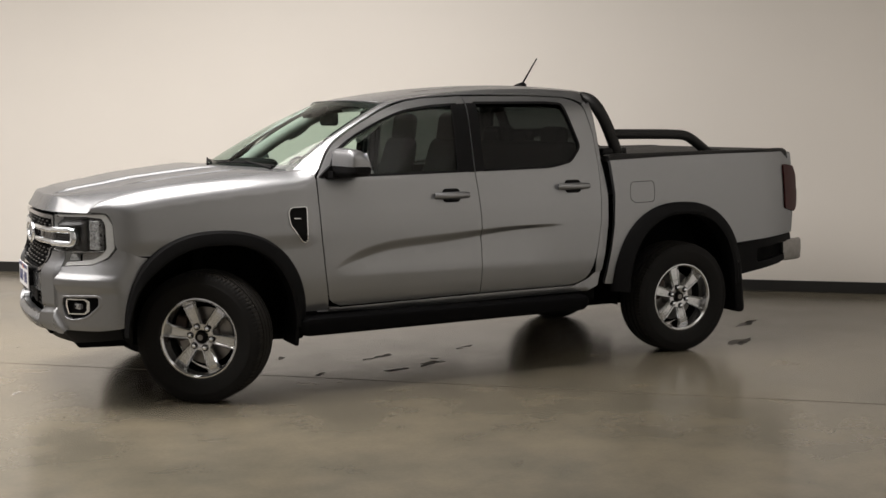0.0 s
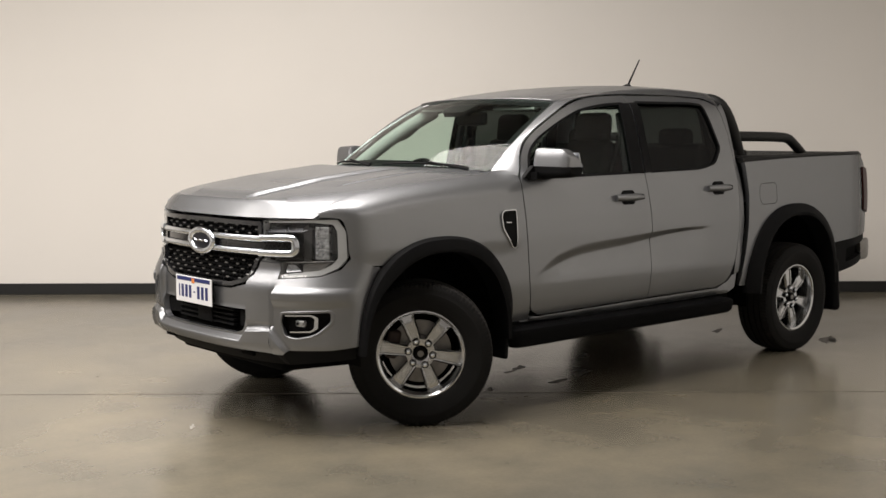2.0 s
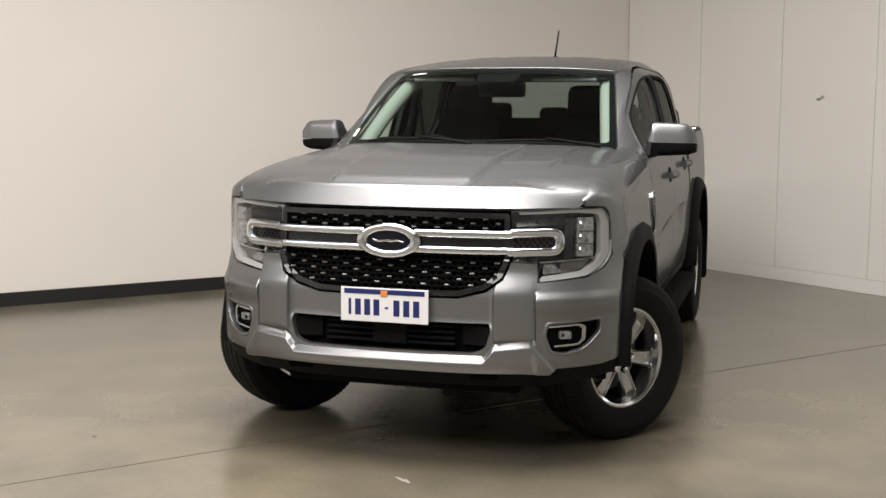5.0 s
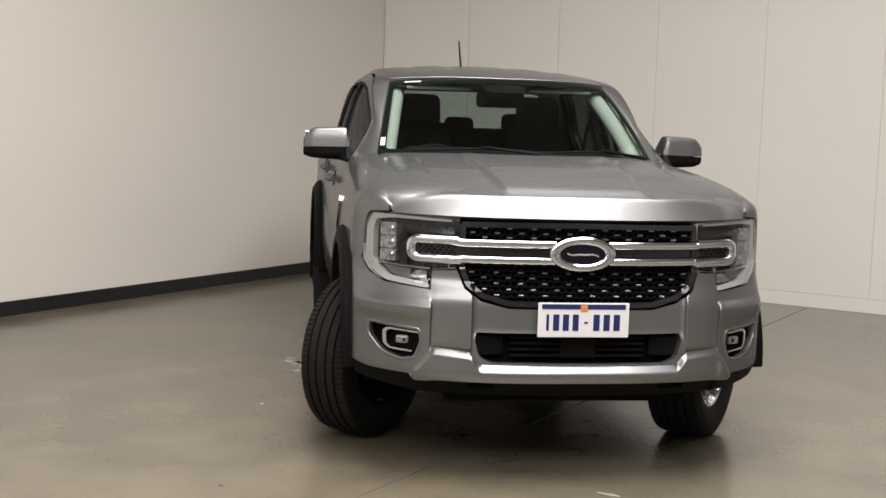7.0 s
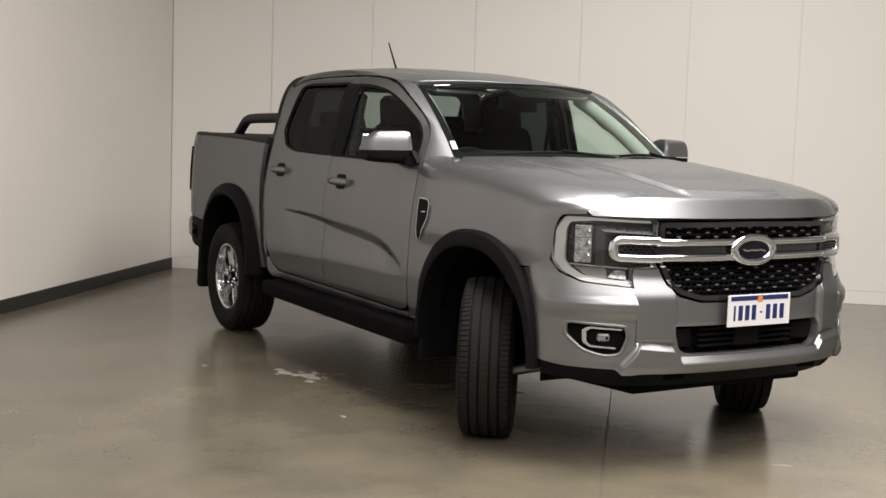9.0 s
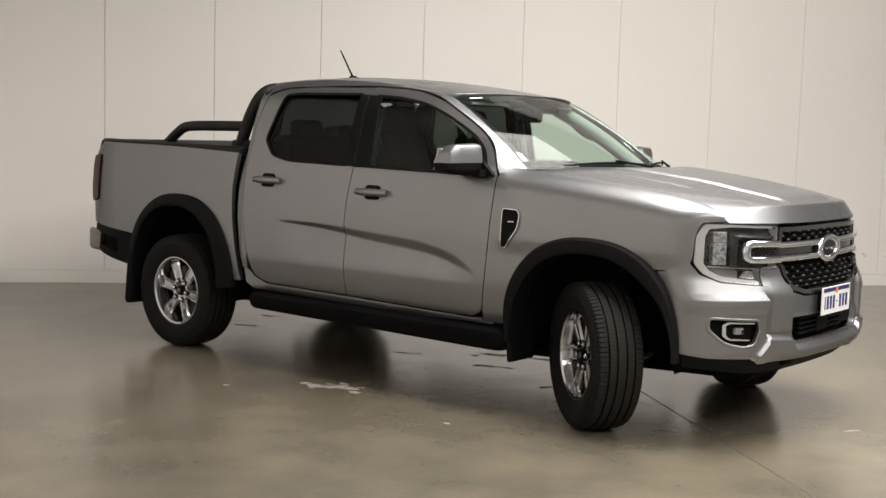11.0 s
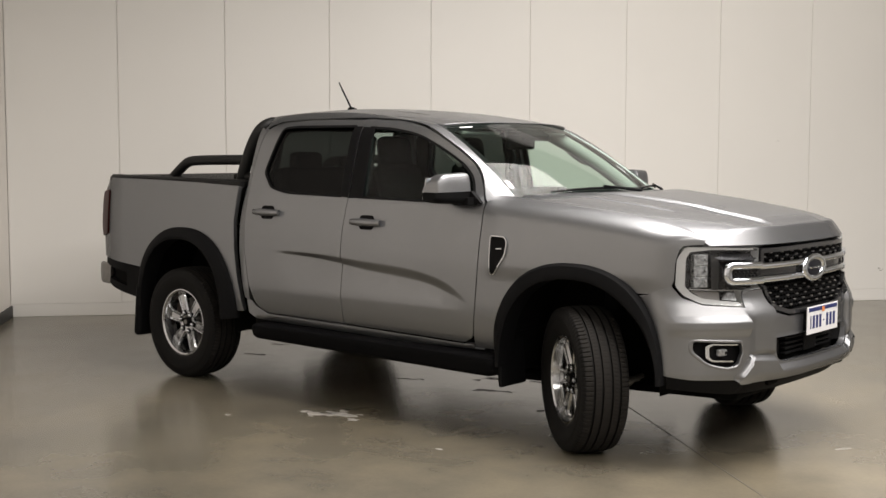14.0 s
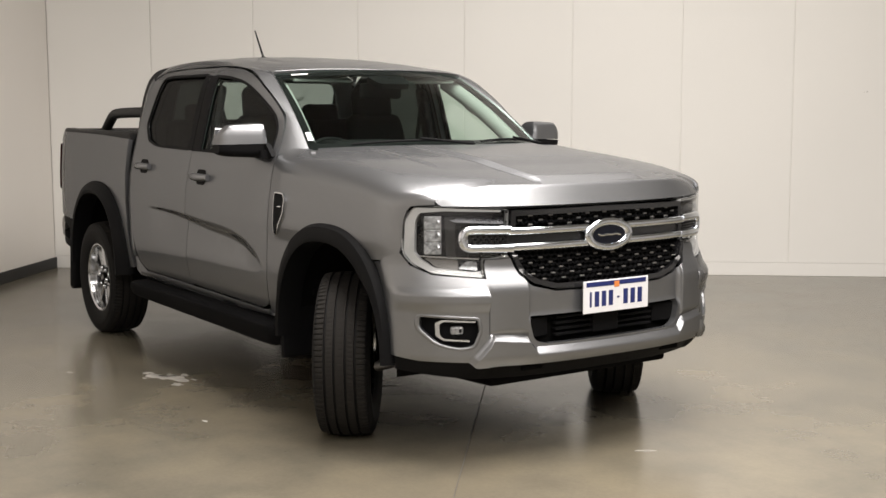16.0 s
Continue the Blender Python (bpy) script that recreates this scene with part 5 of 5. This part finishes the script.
def fill_wheel(w, spin):
    v, f, worn = tyre_mesh()
    tyre = mesh_part("tyre", v, f, RUBBER, w, "black road tyre", sharp=28)
    tyre.data.materials.append(TREAD)
    tyre.data.polygons.foreach_set("material_index", np.array(worn, np.int32))
    rim = loft("rim", lathe_rows([(-0.10, 0.215), (-0.06, 0.205), (0.03, 0.203), (0.060, 0.212), (0.086, 0.222), (0.096, R_RIM + 0.002), (0.103, R_RIM), (0.1035, 0.222), (0.096, 0.213), (0.06, 0.205)], 72), ALLOY, w, "silver alloy rim", closed=True)
    for i in range(6):
        bm = bmesh.new()
        spoke(bm, radians(60 * i + spin))
        bm.transform(Matrix.Translation((0, 0.026, 0)))
        part("spoke", bm, ALLOY, w, sharp=25)
    loft("hub_disc", lathe_rows([(0.02, 0.078), (0.056, 0.080), (0.064, 0.076), (0.064, 0.05), (0.058, 0.036)], 36), ALLOY, w, closed=True)
    loft("hub_cap", lathe_rows([(0.05, 0.032), (0.072, 0.032), (0.077, 0.029), (0.078, 0.001)], 28), BLACK, w, "dark centre cap", closed=True)
    loft("cap_mark", lathe_rows([(0.076, 0.017), (0.0795, 0.016), (0.0795, 0.001)], 20), STEEL, w, closed=True)
    for i in range(6):
        a = radians(-60 * i - spin)
        rows = [[(0.064 * math.cos(a) + r * math.cos(t), y, 0.064 * math.sin(a) + r * math.sin(t)) for t in np.linspace(0, 2 * math.pi, 10, endpoint=False)] for y, r in ((0.05, 0.0135), (0.073, 0.0135), (0.079, 0.010), (0.081, 0.001))]
        # no hollow here: a raised dark ring paints in the pocket's shade
        ring = [[(0.064 * math.cos(a) + r * math.cos(t), y, 0.064 * math.sin(a) + r * math.sin(t)) for t in np.linspace(0, 2 * math.pi, 14, endpoint=False)] for y, r in ((0.05, 0.0195), (0.0665, 0.0195), (0.0665, 0.015), (0.05, 0.015))]
        loft("nut_shade_ring", ring, DARK, w, "dark ring round the nut, standing for its pocket's shade", closed=True)
        loft("wheel_nut", rows, CHROME, w, "chrome wheel nut", closed=True)
    loft("brake_disc", lathe_rows([(-0.02, 0.165), (-0.008, 0.165), (-0.008, 0.09), (0.012, 0.085), (0.016, 0.05)], 40), STEEL, w, closed=True)
    loft("barrel", lathe_rows([(-0.09, 0.203), (-0.07, 0.198), (-0.065, 0.05), (-0.065, 0.001)], 40), DARK, w, closed=True)
    part("brake_caliper", rbox((0.07, 0.06, 0.15), (0.135, 0.0, 0.06), 0.02, turn=(0, -20, 0)), RUST, w)


STEER, KING, ARM = -37.0, 0.755, 0.05
wheel = build_wheel((AXR + 0.025, 0.795, R_TYRE - 0.004), 0)
fill_wheel(wheel, 43)
c, s = math.cos(radians(STEER)), math.sin(radians(STEER))
for at, yaw in (((AXR + 0.025, -0.795, R_TYRE - 0.004), 180), ((AXF - s * ARM, KING + c * ARM, R_TYRE - 0.004), STEER), ((AXF + s * ARM, -KING - c * ARM, R_TYRE - 0.004), STEER + 180)):
    o = copy_thing(wheel, pose(*at, 0, 5 if yaw == 180 else 8 if at[1] > 0 else 22, yaw))


# ---------------- rear of the bed, sports bar, cover ----------------
def sy(x, z):
    return float(side_y(np.array([x]), np.array([z]))[0])


tail_pts = [(-0.745, 0.74), (-0.75, 1.26), (-0.735, 1.345), (0.735, 1.345), (0.75, 1.26), (0.745, 0.74)]
panel("tailgate", round_poly(tail_pts, 0.02), lambda uv: np.c_[-2.67 - 0.012 * np.cos(uv[:, 0]), uv[:, 0], uv[:, 1]], (-1, 0, 0), PAINT, truck, (), 0.06, 0.03)
cover_rows = []
for x in (-1.035, -1.06, -1.5, -2.0, -2.3, -2.4, -2.5, -2.56, -2.60):
    e = 0.02 if x in (-1.035, -2.60) else 0
    kk = sy(x, 1.34) / 0.862
    cover_rows.append([(x, y * kk, z - e * 0.6) for y, z in ((-0.852, 1.325), (-0.855, 1.352), (-0.84, 1.364), (-0.77, 1.364), (-0.76, 1.350), (0.76, 1.350), (0.77, 1.364), (0.84, 1.364), (0.855, 1.352), (0.852, 1.325))])
tonneau = loft("bed_cover", [[(x, y, z + 0.0105 * (-x - 1.03) - 0.006) for x, y, z in r] for r in cover_rows], BAR, truck, "black roller cover over the bed", closed=True, cap=True)
part("cover_canister", rbox((0.20, 1.44, 0.05), (-1.17, 0, 1.372), 0.015), BAR, tonneau)
for i in range(14):
    part("cover_slat", rbox((0.085, 1.48, 0.008), (-1.33 - 0.092 * i, 0, 1.350 + 0.0105 * (0.30 + 0.092 * i)), 0.003, 1), BAR, tonneau)

bar_path = curve_through([(-1.205, 0.70, 1.335), (-1.165, 0.70, 1.44), (-1.105, 0.695, 1.57), (-1.045, 0.675, 1.675), (-1.01, 0.625, 1.722), (-1.0, 0.52, 1.735), (-1.0, 0.25, 1.742), (-1.0, 0, 1.744)], 8)
full = np.concatenate([bar_path, (bar_path * (1, -1, 1))[::-1][1:]])
sports = tube("sports_bar", full, 0.040, BAR, truck, "black tubular sports bar behind the cab", n=18)
for side in (1, -1):
    arm_path = curve_through([(-1.14, 0.70, 1.487), (-1.4, 0.70, 1.485), (-1.66, 0.70, 1.480), (-1.77, 0.70, 1.468), (-1.85, 0.70, 1.428), (-1.965, 0.70, 1.350)], 8)
    tube("side_arm", arm_path, 0.034, BAR, sports, n=16, side=side)
    for x in (-1.215, -1.975):
        part("mount_foot", rbox((0.13, 0.10, 0.02), (x, side * 0.70, 1.358 + (0.006 if x < -1.5 else -0.008)), 0.008), BAR, sports)

# rear bumper: black cladding along the side, bright corner
for side in (1, -1):
    clad = [(-2.095, 0.715), (-2.64, 0.765), (-2.66, 0.70), (-2.64, 0.60), (-2.50, 0.555), (-2.13, 0.50)]
    panel("rear_cladding", round_poly(clad, 0.012), lambda uv: np.c_[uv[:, 0], side_y(uv[:, 0], uv[:, 1] * 0 + 0.8) - 0.01, uv[:, 1]], (0, 1, 0), BLACK, truck, [round_poly([(-2.27, 0.675), (-2.58, 0.705), (-2.56, 0.615), (-2.27, 0.575)], 0.02)], 0.03, 0.04, side=side, label="black rear bumper cladding")
    panel("cladding_recess", [(-2.24, 0.69), (-2.60, 0.715), (-2.60, 0.60), (-2.24, 0.56)], lambda uv: np.c_[uv[:, 0], side_y(uv[:, 0], uv[:, 1] * 0 + 0.8) - 0.05, uv[:, 1]], (0, 1, 0), DARK, truck, (), 0.05, 0.01, side=side)
    rows = []
    for t in np.linspace(0, 1, 9):
        x, y = -2.555 - 0.223 * t, 0.822 - 0.02 * t - 0.045 * t ** 3
        rows.append([(x, y - 0.03, 0.716), (x, y - 0.004, 0.712), (x, y + 0.004, 0.700), (x, y + 0.008, 0.645), (x, y + 0.004, 0.578), (x, y - 0.006, 0.564), (x, y - 0.03, 0.560)])
    loft("bumper_corner", rows, STEEL, truck, "bright metal rear bumper corner", side=side, closed=True, cap=True)
part("rear_bumper", rbox((0.12, 1.40, 0.11), (-2.735, 0, 0.655), 0.02), CHROME, truck, "bright metal rear step bumper")

# ---------------- underbody ----------------
under = part("chassis", rbox((4.5, 0.95, 0.25), (-0.12, 0, 0.415), 0.03), DARK, truck, "black chassis frame and underbody")
part("floor_pan", rbox((1.98, 1.62, 0.15), (0.03, 0, 0.465), 0.02), DARK, under)
part("bed_floor", rbox((1.60, 0.80, 0.3), (-1.85, 0, 0.80), 0.02), DARK, under)
part("bulkhead", rbox((0.12, 1.52, 0.62), (1.12, 0, 0.88), 0.02), DARK, under)
part("undertray", rbox((1.36, 1.04, 0.05), (1.66, 0, 0.305), 0.02, turn=(0, -2.5, 0)), DARK, under)
part("engine_block", rbox((1.10, 0.82, 0.60), (1.75, 0, 0.78), 0.05), DARK, under)
for k in (-1, 1):
    part("inner_guard", rbox((0.95, 0.03, 0.60), (1.62, k * 0.47, 0.62), 0.01), DARK, under)
    part("inner_guard", rbox((0.95, 0.03, 0.55), (-1.60, k * 0.50, 0.72), 0.01), DARK, under)
part("rear_axle", rbox((0.12, 1.42, 0.12), (AXR, 0, R_TYRE), 0.05), DARK, under)
part("front_axle", rbox((0.12, 1.20, 0.09), (AXF, 0, R_TYRE), 0.04), DARK, under)
for side in (1, -1):
    tube("lower_arm", [(AXF - 0.12, side * 0.40, 0.36), (AXF, side * 0.66, 0.30), (AXF + 0.15, side * 0.40, 0.36)], 0.025, STEEL, under, n=8)
    tube("tie_rod", [(AXF + 0.14, side * 0.35, 0.37), (AXF + 0.13, side * 0.62, 0.36)], 0.014, STEEL, under, n=8)
    tube("strut", [(AXF, side * 0.60, 0.42), (AXF, side * 0.55, 0.86)], 0.045, DARK, under, n=10)
tube("spare_wheel", [(-2.30, 0, 0.36), (-2.30, 0, 0.56)], 0.36, DARK, under, n=28)


# ---------------- cabin ----------------
def seat(x, y, name, label):
    s = new(name)
    s.parent = truck
    s.location = (x, y, 0.0)
    tagged(s, label)
    part("cushion", rbox((0.52, 0.50, 0.18), (0.05, 0, 0.82), 0.06, 3, turn=(0, -6, 0)), FABRIC, s)
    part("backrest", rbox((0.15, 0.50, 0.66), (-0.257, 0, 1.15), 0.06, 3, turn=(0, -14, 0), taper=(0.7, 0.74)), FABRIC, s)
    part("headrest", rbox((0.10, 0.27, 0.21), (-0.352, 0, 1.535), 0.05, 3, turn=(0, -8, 0)), FABRIC, s)
    for k in (-0.06, 0.06):
        tube("headrest_post", [(-0.32, k, 1.38), (-0.345, k, 1.47)], 0.008, STEEL, s, n=6)
    return s


seat(0.24, 0.37, "front_seat", "charcoal cloth front seat")
seat(0.24, -0.37, "front_seat", "charcoal cloth front seat")
bench = part("rear_bench", rbox((0.50, 1.36, 0.18), (-0.55, 0, 0.86), 0.05), FABRIC, truck, "charcoal cloth rear bench")
part("backrest", rbox((0.14, 1.36, 0.62), (-0.83, 0, 1.13), 0.05, turn=(0, -9, 0)), FABRIC, bench)
for y in (-0.42, 0.0, 0.42):
    part("headrest", rbox((0.09, 0.26 if y else 0.20, 0.16), (-0.875, y, 1.46 if y else 1.43), 0.04), FABRIC, bench)
dash_rows = []
for y in np.linspace(-0.74, 0.74, 15):
    e = abs(y) / 0.74
    dash_rows.append([(1.30 - 0.22 * e ** 2, y, 1.262), (1.12 - 0.12 * e ** 2, y, 1.285), (0.98, y, 1.278), (0.92, y, 1.235), (0.93, y, 1.05), (1.0, y, 0.86), (1.20, y, 0.80)])
dash = loft("dashboard", dash_rows, BLACK, truck, "black dashboard", closed=True, cap=True, sharp=50)
part("instrument_hood", rbox((0.22, 0.42, 0.10), (1.0, -0.37, 1.292), 0.045, 4), BLACK, dash)
part("screen_panel", rbox((0.02, 0.19, 0.26), (0.90, 0.0, 1.14), 0.006, turn=(0, -12, 0)), GLOSS_BLACK, dash)
sw_rows = []
for t in np.linspace(0, 2 * math.pi, 37):
    sw_rows.append([Vector((0.015 * math.cos(p), (0.185 + 0.015 * math.sin(p)) * math.cos(t), (0.185 + 0.015 * math.sin(p)) * math.sin(t))) for p in np.linspace(0, 2 * math.pi, 8, endpoint=False)])
rot = Matrix.Rotation(radians(-24), 3, "Y")
sw = loft("steering_wheel", [[tuple(rot @ p + Vector((0.76, -0.37, 1.17))) for p in r] for r in sw_rows], BLACK, truck, "black steering wheel", closed=True)
part("wheel_boss", rbox((0.05, 0.17, 0.13), (0.775, -0.37, 1.165), 0.025, turn=(0, -24, 0)), BLACK, sw)
part("spoke", rbox((0.02, 0.35, 0.035), (0.77, -0.37, 1.17), 0.008, turn=(0, -24, 0)), BLACK, sw)
tube("column", [(0.78, -0.37, 1.16), (1.0, -0.37, 1.08)], 0.035, BLACK, sw, n=10)
rv = part("rear_view_mirror", rbox((0.04, 0.27, 0.085), (0.60, 0, 1.60), 0.022), BLACK, truck, "black rear view mirror")
tube("stalk", [(0.61, 0, 1.62), (0.70, 0, 1.665)], 0.010, BLACK, rv, n=8)
panel("headlining", [(0.52, -0.60), (0.52, 0.60), (-0.93, 0.60), (-0.93, -0.60)], lambda uv: roof(uv) - (0, 0, 0.045), (0, 0, 1), TRIM_GREY, truck, (), 0.08, 0.004)
for side in (1, -1):
    tube("pillar_trim", [tuple(screen(np.array([[0.985, v]]))[0] - (0.09, 0.045, 0.03)) for v in np.linspace(0.02, 0.98, 8)], 0.045, TRIM_GREY, truck, "pale grey pillar trim", n=8, side=side)
    tube("grab_handle", curve_through([(0.66, 0.655, 1.47), (0.62, 0.625, 1.49), (0.54, 0.615, 1.545), (0.52, 0.64, 1.575)], 5), 0.017, TRIM_GREY, truck, "pale grey grab handle", n=8, side=side)
    part("pillar_inner", rbox((0.09, 0.05, 0.42), (-0.02, side * 0.720, 1.43), 0.02, turn=(side * 11, 0, 0)), LAMP_DARK, truck, "dark grey door pillar trim")
    tube("seat_belt", [(-0.03, side * 0.69, 1.56), (0.02, side * 0.60, 1.15), (0.04, side * 0.56, 0.9)], 0.012, FABRIC, truck, "black seat belt", n=6, side=1, flat=1.0)
    part("sun_visor", rbox((0.15, 0.36, 0.02), (0.50, side * 0.34, 1.672), 0.008, turn=(0, 14, 0)), TRIM_GREY, truck, "pale grey sun visor")
part("cabin_floor", rbox((2.0, 1.5, 0.06), (0.05, 0, 0.58), 0.01), DARK, truck)
